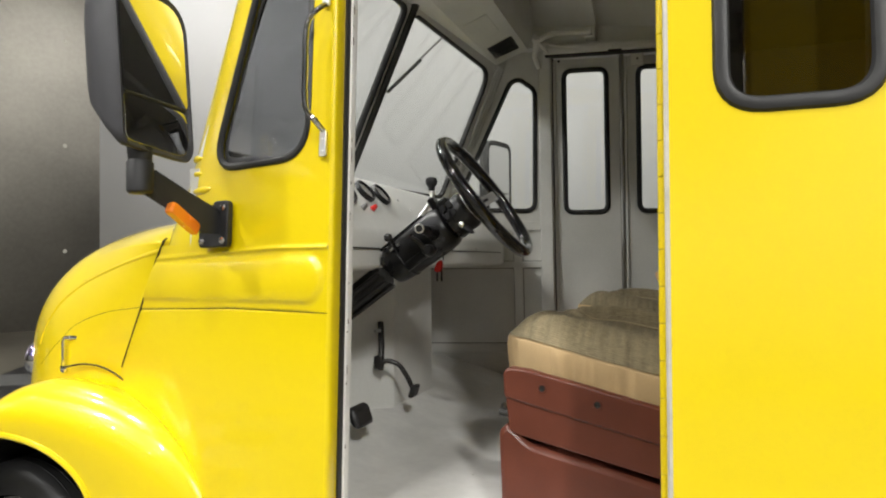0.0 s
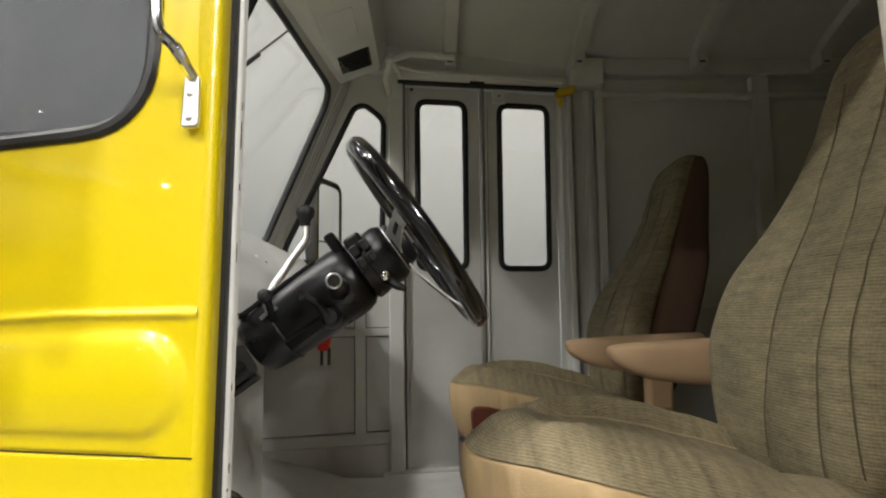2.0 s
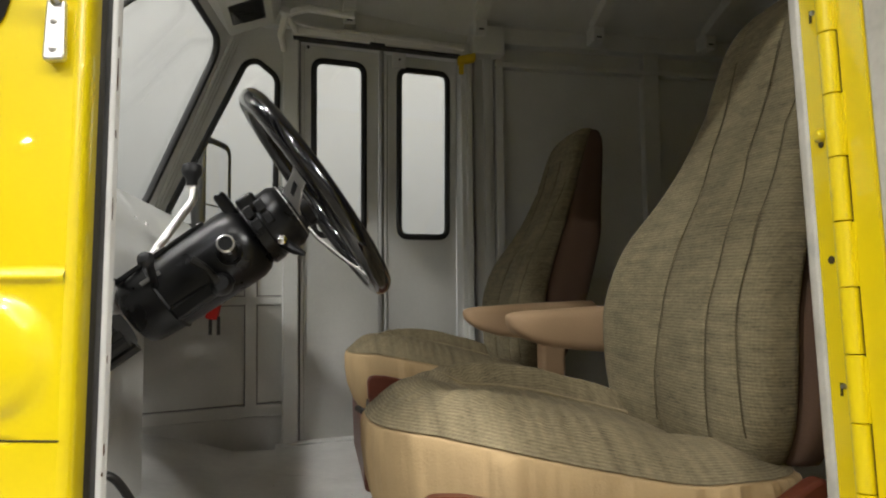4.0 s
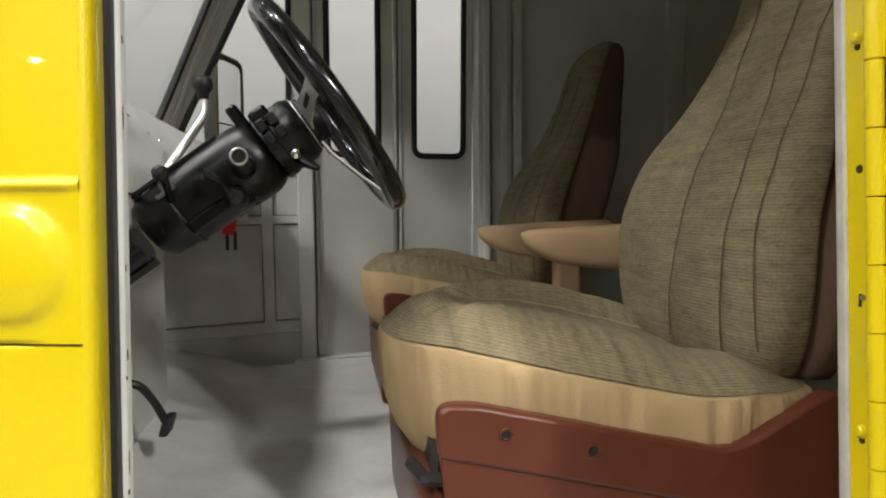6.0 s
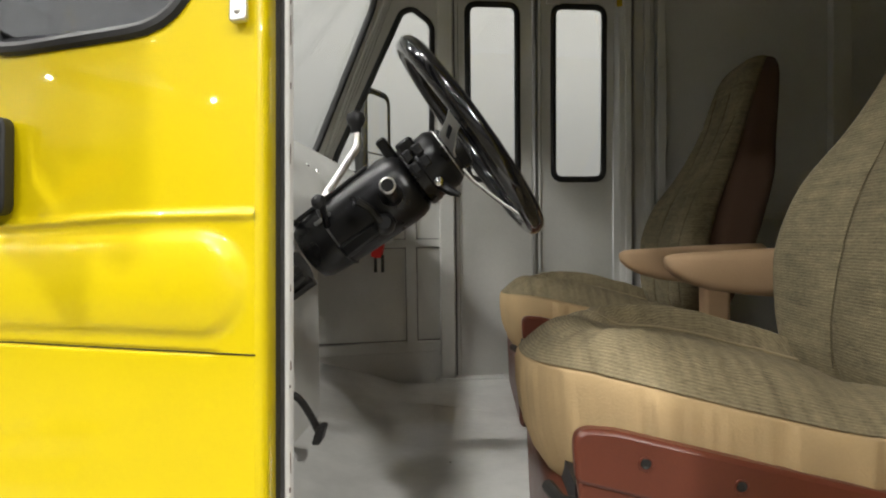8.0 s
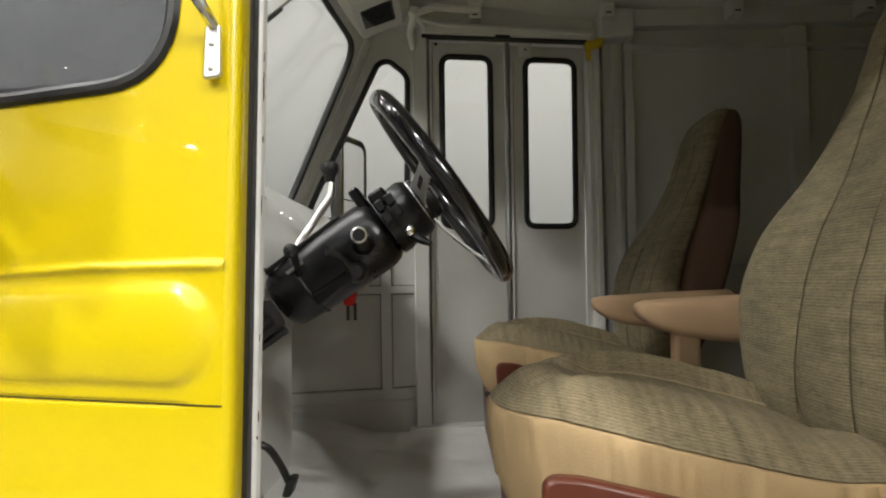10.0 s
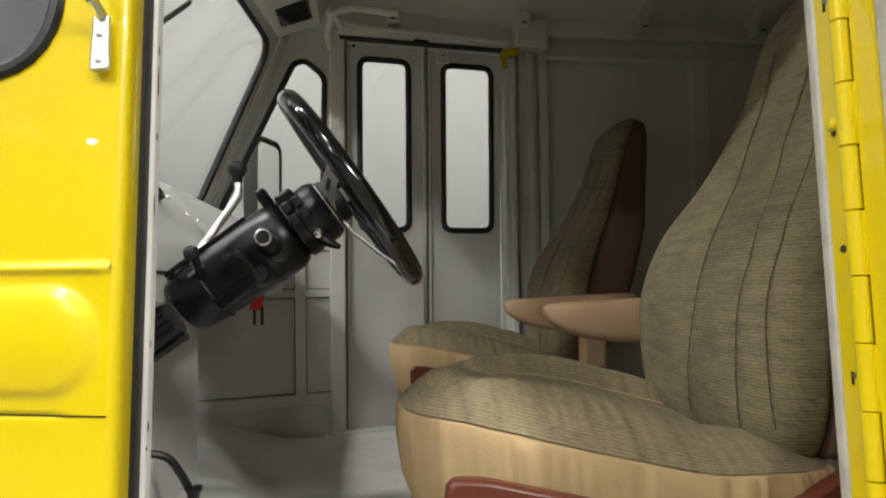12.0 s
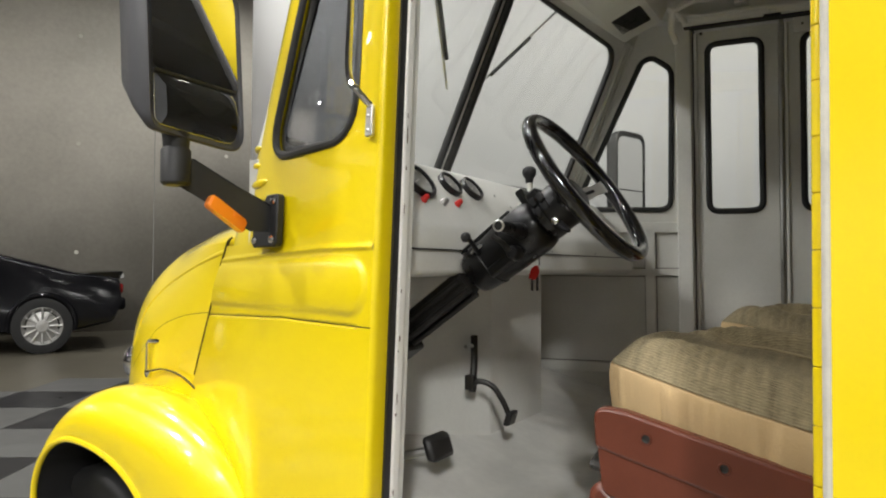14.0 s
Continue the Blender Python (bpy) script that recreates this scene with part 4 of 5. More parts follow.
for k in range(27):
    z0 = 0.4026 + k * 0.0602
    low = LEAN(z0 + 0.03)
    part("knuckle", mesh_of(*lathe((DX0 - 0.0055, 0.9615 + low, z0), (0, 0.052, 1), [(0.0002, 0.0066), (0.0010, 0.0082), (0.0592, 0.0082), (0.0600, 0.0066)], 14)), YELLOW, hinge)
    if k % 2:
        part("tab", mesh_of(*block(DX0 - 0.0045, DX0 + 0.001, 0.9525 + low, 0.9560 + low, z0 + 0.001, z0 + 0.0592)), YELLOW, hinge)
    else:
        part("tab", mesh_of(*block(DX0 - 0.0045, DX0 + 0.001, 0.9670 + low, 0.9720 + low, z0 + 0.001, z0 + 0.0592)), YELLOW, hinge)
for k in range(13):
    z0 = 0.4906 + k * 0.1200
    kind = k % 3
    spot = (DX0 - 0.003, 0.9835 + LEAN(z0), z0)
    if kind == 0:
        part("bolt", mesh_of(*lathe(spot, (-1, 0.1, 0), [(0, 0.0068), (0.003, 0.0062), (0.0055, 0.0040), (0.006, 0.001)], 12)), YELLOW, hinge, "painted bolt head")
        part("paint_drip", mesh_of(*lathe((DX0 - 0.0028, 0.9835 + LEAN(z0), z0 - 0.0085), (-1, 0, 0), [(0, 0.0034), (0.0015, 0.0028), (0.002, 0.001)], 8)), GAP, hinge)
    elif kind == 1:
        part("screw_hole", mesh_of(*block(DX0 - 0.0042, DX0 - 0.0025, 0.9825 + LEAN(z0), 0.9850 + LEAN(z0), z0 - 0.006, z0 + 0.006)), GAP, hinge)
        part("screw", mesh_of(*lathe((DX0 - 0.003, 0.981 + LEAN(z0), z0 + 0.003), (-1, 0, 0), [(0, 0.003), (0.002, 0.0022)], 8)), STEEL, hinge)
    else:
        part("screw_hole", mesh_of(*lathe(spot, (-1, 0, 0), [(0, 0.0042), (0.0008, 0.0036), (0.0012, 0.001)], 10)), GAP, hinge)

# ---------------------------------------------------------------- near side mirror
mirror = thing("side_mirror", "large black side mirror on a black arm with amber lamp", "mirror")
plate_o = rounded([(-1.232, 1.086), (-1.112, 1.086), (-1.112, 1.203), (-1.168, 1.203), (-1.232, 1.13)], [0.012, 0.014, 0.014, 0.014, 0.02], 4)
plate = part("bracket", mesh_of(*prism(plate_o, lambda u, v, w: (u, near_y(u, v) - 0.004 - w, v), 0.022)), MATT_PLASTIC, mirror, "black mounting plate", bevel=0.004)
for u, v in ((-1.128, 1.103), (-1.214, 1.103), (-1.128, 1.187)):
    part("bolt", mesh_of(*lathe((u, near_y(u, v) - 0.026, v), (0, -1, 0), [(0, 0.009), (0.005, 0.009), (0.007, 0.004)], 8)), CHROME, plate)
arm_a, arm_b = Vector((-1.150, 1.165, 1.145)), Vector((-1.205, 0.995, 1.240))
part("arm", mesh_of(*rings([[p + Vector((0, dy * r, dz * r)) + Vector((dy * r * 0.4, 0, 0)) for dy, dz in ((-1, -1), (-1, 1), (1, 1), (1, -1))] for p, r in ((arm_a, 0.030), (arm_a * 0.5 + arm_b * 0.5, 0.026), (arm_b, 0.026))])), MATT_PLASTIC, mirror, "tapered black arm", bevel=0.008)
part("elbow", mesh_of(*lathe((-1.212, 0.990, 1.205), (0, 0, 1), [(0, 0.023), (0.006, 0.029), (0.07, 0.029), (0.076, 0.025), (0.105, 0.028)], 20)), MATT_PLASTIC, mirror, "black swivel elbow")
# housing: looks backwards along the flank
MC, MT, MP = Vector((-1.212, 1.016, 1.487)), radians(4.5), radians(4)
GN = Vector((math.cos(MT), math.sin(MT), 0.0))
GU = Vector((-GN.y, GN.x, 0.0))


def mir(u, v, w):
    return tuple(MC + GU * u + (Vector((0, 0, 1)) * math.cos(MP) - GN * math.sin(MP)) * v + (GN * math.cos(MP) + Vector((0, 0, 1)) * math.sin(MP)) * w)


shell_o = rounded([(-0.108, -0.186), (0.136, -0.200), (0.136, 0.20), (-0.108, 0.20)], [0.035, 0.05, 0.085, 0.06], 7)
loops = []
for w, k, up in ((0.006, 0.93, 0), (0.010, 0.95, 0), (0.012, 0.985, 0), (0.008, 1.0, 0), (-0.012, 1.0, 0.006), (-0.040, 0.97, 0.035), (-0.075, 0.88, 0.065), (-0.095, 0.72, 0.07), (-0.105, 0.4, 0.05)):
    loops.append([mir(p[0] * k - 0.006 * min(1, max(0, -w / 0.05)), p[1] * k + (up if p[1] < 0 else 0), w) for p in shell_o])
part("housing", mesh_of(*rings(loops)), HOUSING, mirror, "large matt black mirror housing", sharp=50)
part("glass", mesh_of(*pane(rounded([(-0.097, -0.062), (0.120, -0.062), (0.120, 0.182), (-0.097, 0.182)], [0.012, 0.012, 0.07, 0.05], 6), lambda u, v, w: mir(u, v, 0.0085 + w), 0.003)), MIRROR, mirror, "flat mirror glass")
wide = rounded([(-0.097, -0.172), (0.122, -0.186), (0.122, -0.070), (-0.097, -0.070)], [0.02, 0.045, 0.03, 0.012], 6)
loops = [[mir(p[0] * k, -0.121 + (p[1] + 0.121) * k, 0.008 + 0.004 * (1 - k * k)) for p in wide] for k in (1.0, 0.96, 0.9, 0.8, 0.68, 0.55, 0.4, 0.25, 0.1)]
part("wide_glass", mesh_of(*rings(loops)), MIRROR, mirror, "small curved wide-angle glass", sharp=0)
part("divider", mesh_of(*sweep([mir(-0.093, -0.066, 0.010), mir(0.114, -0.066, 0.010)], 0.003, 6)), MATT_PLASTIC, mirror)
lampo = rounded([(-0.054, -0.015), (0.054, -0.015), (0.054, 0.015), (-0.054, 0.015)], 0.009, 4)
LA = Vector((0.0, 0.089, -0.050)).normalized()
LB = Vector((0.0, 0.050, 0.089)).normalized()
part("marker_lamp", mesh_of(*rings([[Vector((-1.178, 1.088, 1.153)) + LA * p[0] * k + LB * p[1] * k + Vector((0.9, -0.3, 0.0)) * w for p in lampo] for w, k in ((-0.01, 1.0), (0.012, 1.0), (0.018, 0.9))])), AMBER, mirror, "amber marker lamp", sharp=50)

# far side mirror, seen through the far quarter window
fmir = thing("side_mirror", "black side mirror outside the far quarter window", "mirror")
FM = Vector((-1.02, 3.30, 1.49))
fo = rounded(rect(-0.10, 0.10, -0.20, 0.20), 0.05, 6)
part("housing", mesh_of(*rings([[FM + Vector((w + 0.36 * p[0], p[0], p[1])) * 1 for p in [q * k for q in fo]] for w, k in ((0.04, 1.0), (0.02, 1.03), (-0.01, 0.9), (-0.03, 0.6))])), MATT_PLASTIC, fmir, sharp=50)
part("rim", mesh_of(*sweep([FM + Vector((0.044 + 0.36 * q.x, q.x, q.y)) for q in fo], 0.0075, 8, True)), RUBBER, fmir, "black mirror rim")
part("divider", mesh_of(*sweep([FM + Vector((0.047 - 0.36 * 0.09, -0.09, -0.075)), FM + Vector((0.047 + 0.36 * 0.09, 0.09, -0.075))], 0.003, 6)), RUBBER, fmir)
part("glass", mesh_of(*pane([q * 0.9 for q in fo], lambda u, v, w: tuple(FM + Vector((0.042 + w + 0.36 * u, u, v))), 0.003)), MIRROR, fmir, "mirror glass in a black frame")
part("arm", mesh_of(*sweep([FM + Vector((-0.02, 0, -0.2)), FM + Vector((-0.02, -0.05, -0.3)), Vector((-1.16, 3.05, 1.10))], 0.02, 8)), MATT_PLASTIC, fmir)

# ---------------------------------------------------------------- dashboard
dash = thing("dashboard", "white-grey painted metal dashboard with three round gauges", "dashboard")
DASH = [(-1.30, 1.330), (-1.045, 1.318), (-1.02, 1.306), (-0.895, 1.150), (-0.878, 1.125), (-0.872, 1.085), (-0.876, 1.030), (-0.90, 1.022), (-1.0, 1.045), (-1.30, 1.045)]
part("panel", mesh_of(*prism(DASH, lambda u, v, w: (u, near_y(u, 1.2) + 0.045 if w == 0 else far_y(-0.66, 1.2) + 0.30 * min(0, u + 0.66) + 0.004, v), 1.80)), GREY, dash, "sloping grey dashboard panel", bevel=0.008)
part("seam", mesh_of(*block(-0.8735, -0.868, 1.16, 2.90, 1.083, 1.0865)), DARK_STEEL, dash)
FS = Vector((-0.895 + 1.02, 0, 1.150 - 1.306)).normalized()  # down the face
FN = Vector((-FS.z, 0, FS.x))


def face(d, y, w):
    return Vector((-1.02, y, 1.306)) + FS * d + FN * w


for y, d, r in ((1.500, 0.066, 0.056), (1.662, 0.056, 0.040), (1.778, 0.056, 0.040), (1.36, 0.072, 0.036)):
    g = part("gauge", mesh_of(*lathe(face(d, y, 0.0), FN, [(0, r), (0.012, r), (0.016, r * 0.95), (0.016, r * 0.84), (0.004, r * 0.80)], 28)), BLACK_PLASTIC, dash, "round gauge in a black bezel")
    part("dial", mesh_of(*lathe(face(d, y, 0.006), FN, [(0, r * 0.85), (0.002, r * 0.85)], 28)), DIAL, g, "grey dial face")
    for k in range(9):
        a = radians(-130 + k * 32)
        u = Vector((0, math.sin(a), 0)) - FS * math.cos(a)
        c = face(d, y, 0.0085)
        part("tick", mesh_of(*sweep([c + u * r * 0.58, c + u * r * 0.72], 0.0012, 4)), WHITE_EDGE, g)
    part("needle", mesh_of(*sweep([face(d, y, 0.010), face(d, y, 0.010) + (Vector((0, -0.6, 0)) + FS * 0.3) * r], 0.0014, 5)), WHITE_EDGE, g)
for y, d, mat, name in ((1.472, 0.130, RED, "warning_lamp"), (1.632, 0.127, RED, "warning_lamp"), (1.420, 0.116, BLACK_PLASTIC, "switch"), (1.560, 0.130, STEEL, "switch"), (1.92, 0.06, STEEL, "screw"), (2.05, 0.11, STEEL, "screw"), (1.98, 0.10, STEEL, "screw")):
    rr = 0.0078 if name != "screw" else 0.005
    part(name, mesh_of(*lathe(face(d, y, 0), FN, [(0, rr * 1.2), (0.005, rr * 1.2), (0.007, rr), (0.016, rr * 0.9), (0.020, rr * 0.4)] if name != "screw" else [(0, rr), (0.003, rr * 0.8)], 12)), mat, dash)
for y in (1.30, 1.60, 2.1, 2.5):
    part("screw", mesh_of(*lathe((-0.872, y, 1.095), (1, 0, 0), [(0, 0.005), (0.003, 0.004)], 10)), STEEL, dash)

# ---------------------------------------------------------------- steering column and wheel
col = thing("steering_column", "black tilt steering column with a glossy black three-spoke wheel", "steering wheel")
CW = Vector((-0.567, 1.571, 1.227))
AX = Vector((0.815, 0.0, 0.579)).normalized()
DN = Vector((AX.z, 0, -AX.x))  # down along the wheel's plane
LT = Vector((0, 1, 0))


def at(s, d=0.0, y=0.0):
    return CW + AX * s + DN * d + LT * y


NR = 96
loops = []
for k in range(NR):
    a = k * math.tau / NR
    out = DN * math.cos(a) + LT * math.sin(a)
    loop = []
    for j in range(14):
        b = j * math.tau / 14
        scallop = 1.0 - (0.02 * (0.5 + 0.5 * math.cos(a * 36)) if math.sin(b) < -0.3 else 0.0)
        loop.append(CW + out * (0.188 + 0.016 * math.cos(b)) + AX * (0.0175 * math.sin(b) * scallop))
    loops.append(loop)
part("rim", mesh_of(*rings(loops, wrap=True)), GLOSS_BLACK, col, "glossy black wheel rim with finger grips", sharp=0)
for ang in (0, 98, 262):
    a = radians(ang)
    out = DN * math.cos(a + math.pi / 2 * 0) + LT * math.sin(a)
    sidev = out.cross(AX)
    prof = []
    for r, dish, w in ((0.025, -0.046, 0.026), (0.065, -0.042, 0.020), (0.125, -0.024, 0.014), (0.180, -0.004, 0.016)):
        prof.append([CW + out * r + AX * (dish + t) + sidev * s for s, t in ((-w, 0), (w, 0), (w, 0.004), (-w, 0.004))])
    sp = part("spoke", mesh_of(*rings(prof)), SATIN, col, "brushed metal spoke with a slot", bevel=0.001)
    part("slot", mesh_of(*rings([[CW + out * r + AX * (dish + t) + sidev * s for s, t in ((-0.004, -0.001), (0.004, -0.001), (0.004, 0.0055), (-0.004, 0.0055))] for r, dish in ((0.085, -0.036), (0.125, -0.0245))])), BLACK_PLASTIC, sp)
part("hub", mesh_of(*lathe(at(-0.050), AX, [(0, 0.046), (0.01, 0.046), (0.014, 0.04), (0.028, 0.038), (0.032, 0.03)], 28)), BLACK_PLASTIC, col, "black wheel hub")
part("hub_ring", mesh_of(*lathe(at(-0.054), AX, [(0, 0.050), (0.006, 0.050)], 28)), STEEL, col)
part("tilt_housing", mesh_of(*lathe(at(-0.122), AX, [(0, 0.050), (0.004, 0.057), (0.022, 0.057), (0.024, 0.055), (0.060, 0.056), (0.066, 0.053), (0.074, 0.049), (0.078, 0.042)], 32)), BLACK_PLASTIC, col, "black tilt housing")
loops = []
for s0, r, flat in ((-0.350, 0.040, 0), (-0.346, 0.049, 0), (-0.335, 0.054, 0.2), (-0.30, 0.058, 0.3), (-0.215, 0.062, 0.35), (-0.160, 0.064, 0.2), (-0.143, 0.063, 0.0), (-0.130, 0.059, 0), (-0.122, 0.052, 0)):
    lp = []
    for k in range(40):
        a = k * math.tau / 40
        c, n2 = math.cos(a), math.sin(a)
        e = 1 - 0.28 * flat
        lp.append(at(s0, -r * math.copysign(abs(c) ** e, c) * 1.0, r * math.copysign(abs(n2) ** e, n2)))
    loops.append(lp)
part("shroud", mesh_of(*rings(loops)), BLACK_PLASTIC, col, "smooth black column shroud", sharp=60)
part("collar", mesh_of(*lathe(at(-0.292), AX, [(0, 0.060), (0.003, 0.062), (0.006, 0.060)], 36)), MATT_PLASTIC, col)
part("top_ridge", mesh_of(*mapped(block(-0.345, -0.175, -0.004, 0.004, -0.03, -0.022), lambda s, d, y: tuple(at(s, d - 0.060 - 0.02 * (s + 0.2), y)))), BLACK_PLASTIC, col, bevel=0.002)
part("side_cover", mesh_of(*mapped(block(-0.290, -0.185, 0.024, 0.050, -0.061, -0.042), lambda s, d, y: tuple(at(s, d, y)))), BLACK_PLASTIC, col, bevel=0.006)
part("tube", mesh_of(*lathe(at(-0.80), AX, [(0, 0.036), (0.43, 0.036)], 24)), DARK_STEEL, col, "dark column tube")
for y, d in ((-0.030, 0.028), (0.0, 0.040), (-0.042, 0.0)):
    part("rod", mesh_of(*sweep([at(-0.80, d, y), at(-0.37, d, y)], 0.009, 8)), DARK_STEEL, col)
part("lower_bracket", mesh_of(*mapped(block(-0.80, -0.60, -0.03, 0.045, -0.045, 0.045), lambda s, d, y: tuple(at(s, d + 0.012, y)))), DARK_STEEL, col, "oily black column bracket", bevel=0.008)
for s in (-0.60, -0.64, -0.70):
    part("bolt", mesh_of(*lathe(at(s, 0.03, -0.05), (0, -1, 0), [(0, 0.010), (0.006, 0.010), (0.008, 0.005)], 6)), material("brass_bolt", (0.42, 0.30, 0.13), 0.4, 0.8), col)
part("signal_switch", mesh_of(*mapped(block(-0.116, -0.084, -0.058, -0.03, -0.028, 0.028), lambda s, d, y: tuple(at(s, d, y - 0.028)))), BLACK_PLASTIC, col, bevel=0.006)
part("switch_fin", mesh_of(*mapped(block(-0.140, -0.120, -0.088, -0.03, -0.022, 0.022), lambda s, d, y: tuple(at(s, d, y - 0.01)))), BLACK_PLASTIC, col, bevel=0.006)
for k in range(2):
    for j in range(2):
        part("key_block", mesh_of(*mapped(block(-0.115 + k * 0.020, -0.099 + k * 0.020, -0.040 + j * 0.024, -0.020 + j * 0.024, 0, 0.012), lambda s, d, y: tuple(at(s, d, y - 0.059)))), MATT_PLASTIC, col, bevel=0.003)
part("tilt_lever", mesh_of(*sweep([at(-0.090, 0.040, -0.035), at(-0.082, 0.060, -0.05), at(-0.074, 0.074, -0.055)], [0.010, 0.008, 0.004], 8)), BLACK_PLASTIC, col)
part("pin", mesh_of(*lathe(at(-0.090, 0.034, -0.046), (0.1, -1, 0), [(0, 0.008), (0.008, 0.008), (0.011, 0.003)], 10)), CHROME, col)
LD = Vector((0.08, -1, 0.04)).normalized()
lock = part("ignition_lock", mesh_of(*lathe(at(-0.166, 0.006, -0.060), LD, [(0, 0.020), (0.05, 0.014), (0.126, 0.0115), (0.130, 0.009)], 24)), BLACK_PLASTIC, col, "round ignition lock")
part("ring", mesh_of(*lathe(Vector(at(-0.166, 0.006, -0.060)) + LD * 0.126, LD, [(0, 0.0125), (0.005, 0.0125), (0.007, 0.0103), (0.003, 0.0092)], 24)), SATIN, lock)
part("cylinder", mesh_of(*lathe(at(-0.205, 0.040, -0.055), (0.1, -1, 0.1), [(0, 0.018), (0.025, 0.016), (0.032, 0.011)], 16)), BLACK_PLASTIC, col)
part("latch", mesh_of(*sweep([at(-0.205, 0.035, -0.088), at(-0.204, 0.012, -0.095), at(-0.214, -0.012, -0.10)], [0.008, 0.006, 0.007], 8)), DARK_STEEL, col)
part("slot_strip", mesh_of(*mapped(block(-0.300, -0.268, -0.032, -0.026, -0.062, -0.050), lambda s, d, y: tuple(at(s, d, y)))), STEEL, col)

shift = thing("shift_lever", "bent chrome column lever with a black ball knob", "lever")
LV = smooth_path([at(-0.33, -0.055, 0.10), Vector((-0.866, 1.745, 1.135)), Vector((-0.850, 1.754, 1.162)), Vector((-0.832, 1.764, 1.192)), Vector((-0.815, 1.774, 1.221)), Vector((-0.803, 1.781, 1.243)), Vector((-0.803, 1.785, 1.262)), Vector((-0.806, 1.787, 1.285))], 4)
part("rod", mesh_of(*sweep(LV, 0.0082, 10)), SATIN, shift, "bent chrome rod")
part("knob", mesh_of(*lathe((-0.806, 1.787, 1.272), (0, 0, 1), [(0, 0.010), (0.012, 0.011), (0.020, 0.017), (0.030, 0.020), (0.040, 0.017), (0.045, 0.009)], 20)), MATT_PLASTIC, shift, "black ball knob")
turn = thing("indicator_lever", "short black column lever with a ball end", "lever")
part("rod", mesh_of(*sweep([at(-0.285, -0.015, -0.055), at(-0.262, -0.042, -0.112)], 0.006, 8)), BLACK_PLASTIC, turn)
part("knob", mesh_of(*lathe(at(-0.263, -0.040, -0.112), (-0.2, -0.6, 0.35), [(0, 0.006), (0.003, 0.010), (0.010, 0.0125), (0.018, 0.009), (0.021, 0.003)], 14)), MATT_PLASTIC, turn)

tag = thing("key_tag", "red plastic key tag hanging from two keys", "key tag")
part("fob", mesh_of(*prism(rounded([(-0.014, -0.016), (0.010, -0.020), (0.016, 0.010), (0.012, 0.026), (-0.004, 0.014)], 0.005, 3), lambda u, v, w: (-0.752 + 0.85 * u + 0.3 * w, 1.690 + w, 1.030 + 0.85 * v), 0.008)), RED, tag, "red fob")
for dx in (-0.006, 0.008):
    part("key", mesh_of(*block(-0.748 + dx - 0.003, -0.748 + dx + 0.003, 1.692, 1.694, 0.986, 1.020)), DARK_STEEL, tag)
part("cord", mesh_of(*sweep([(-0.735, 1.694, 1.05), (-0.72, 1.66, 1.10)], 0.0015, 5)), DARK_STEEL, tag)

# ---------------------------------------------------------------- pedals
clutch = thing("floor_pedal", "black steel pedal on a bent arm above the floor", "pedal")
part("arm", mesh_of(*sweep(smooth_path([(-1.02, 1.86, 0.700), (-1.0, 1.868, 0.708), (-0.965, 1.88, 0.695), (-0.94, 1.893, 0.655), (-0.922, 1.902, 0.612)]), 0.0085, 8)), DARK_STEEL, clutch)
part("pad", mesh_of(*mapped(block(-0.010, 0.010, -0.024, 0.024, -0.020, 0.022), lambda x, y, z: (-0.918 + x + 0.3 * z, 1.902 + y, 0.604 + z))), RUBBER, clutch, "ribbed rubber pad", bevel=0.006)
part("rod", mesh_of(*sweep([(-1.025, 1.865, 0.675), (-1.03, 1.885, 0.76), (-1.045, 1.91, 0.835)], 0.011, 8)), DARK_STEEL, clutch)
part("clevis", mesh_of(*sweep([(-1.03, 1.87, 0.81), (-1.028, 1.83, 0.812)], 0.006, 6)), STEEL, clutch)
part("mount", mesh_of(*block(-1.045, -1.015, 1.85, 1.878, 0.680, 0.725)), DARK_STEEL, clutch, bevel=0.005)
brake = thing("brake_pedal", "square black rubber brake pedal on a steel arm", "pedal")
part("pad", mesh_of(*mapped(block(-0.015, 0.015, -0.050, 0.050, -0.030, 0.030), lambda x, y, z: (-0.945 + x - 0.35 * z, 1.555 + y, 0.598 + z))), RUBBER, brake, "square black rubber pad", bevel=0.014)
part("arm", mesh_of(*sweep([(-0.955, 1.545, 0.59), (-1.05, 1.50, 0.565), (-1.16, 1.47, 0.56)], 0.011, 8)), STEEL, brake)


# ---------------------------------------------------------------- seats
def superplan(cx, cy, hx, hy, p, n=56, front=0.0):
    """A rounded rectangle; its front may be rounder and longer than its back."""
    out = []
    for k in range(n):
        a = k * math.tau / n
        c, s = math.cos(a), math.sin(a)
        e = 2 / (front if front and c < 0 else p)
        out.append((cx + hx * (1.10 if front and c < 0 else 1.0) * math.copysign(abs(c) ** e, c), cy + hy * math.copysign(abs(s) ** e, s)))
    return out


SEAM_X = (-0.48, -0.44, -0.40, -0.33, -0.25, -0.17, -0.10, -0.05, 0.03, 0.18)
SEAM_Z = (0.857, 0.860, 0.860, 0.850, 0.834, 0.817, 0.801, 0.794, 0.793, 0.789)
CROWN_X = (-0.48, -0.43, -0.38, -0.30, -0.21, -0.12, -0.03, 0.06, 0.18)
CROWN_NEAR = (0.050, 0.070, 0.078, 0.068, 0.062, 0.060, 0.044, 0.034, 0.022)
CROWN_FAR = (0.040, 0.052, 0.064, 0.076, 0.088, 0.090, 0.080, 0.056, 0.030)


def cushion_seam(x):
    return float(np.interp(x, SEAM_X, SEAM_Z))


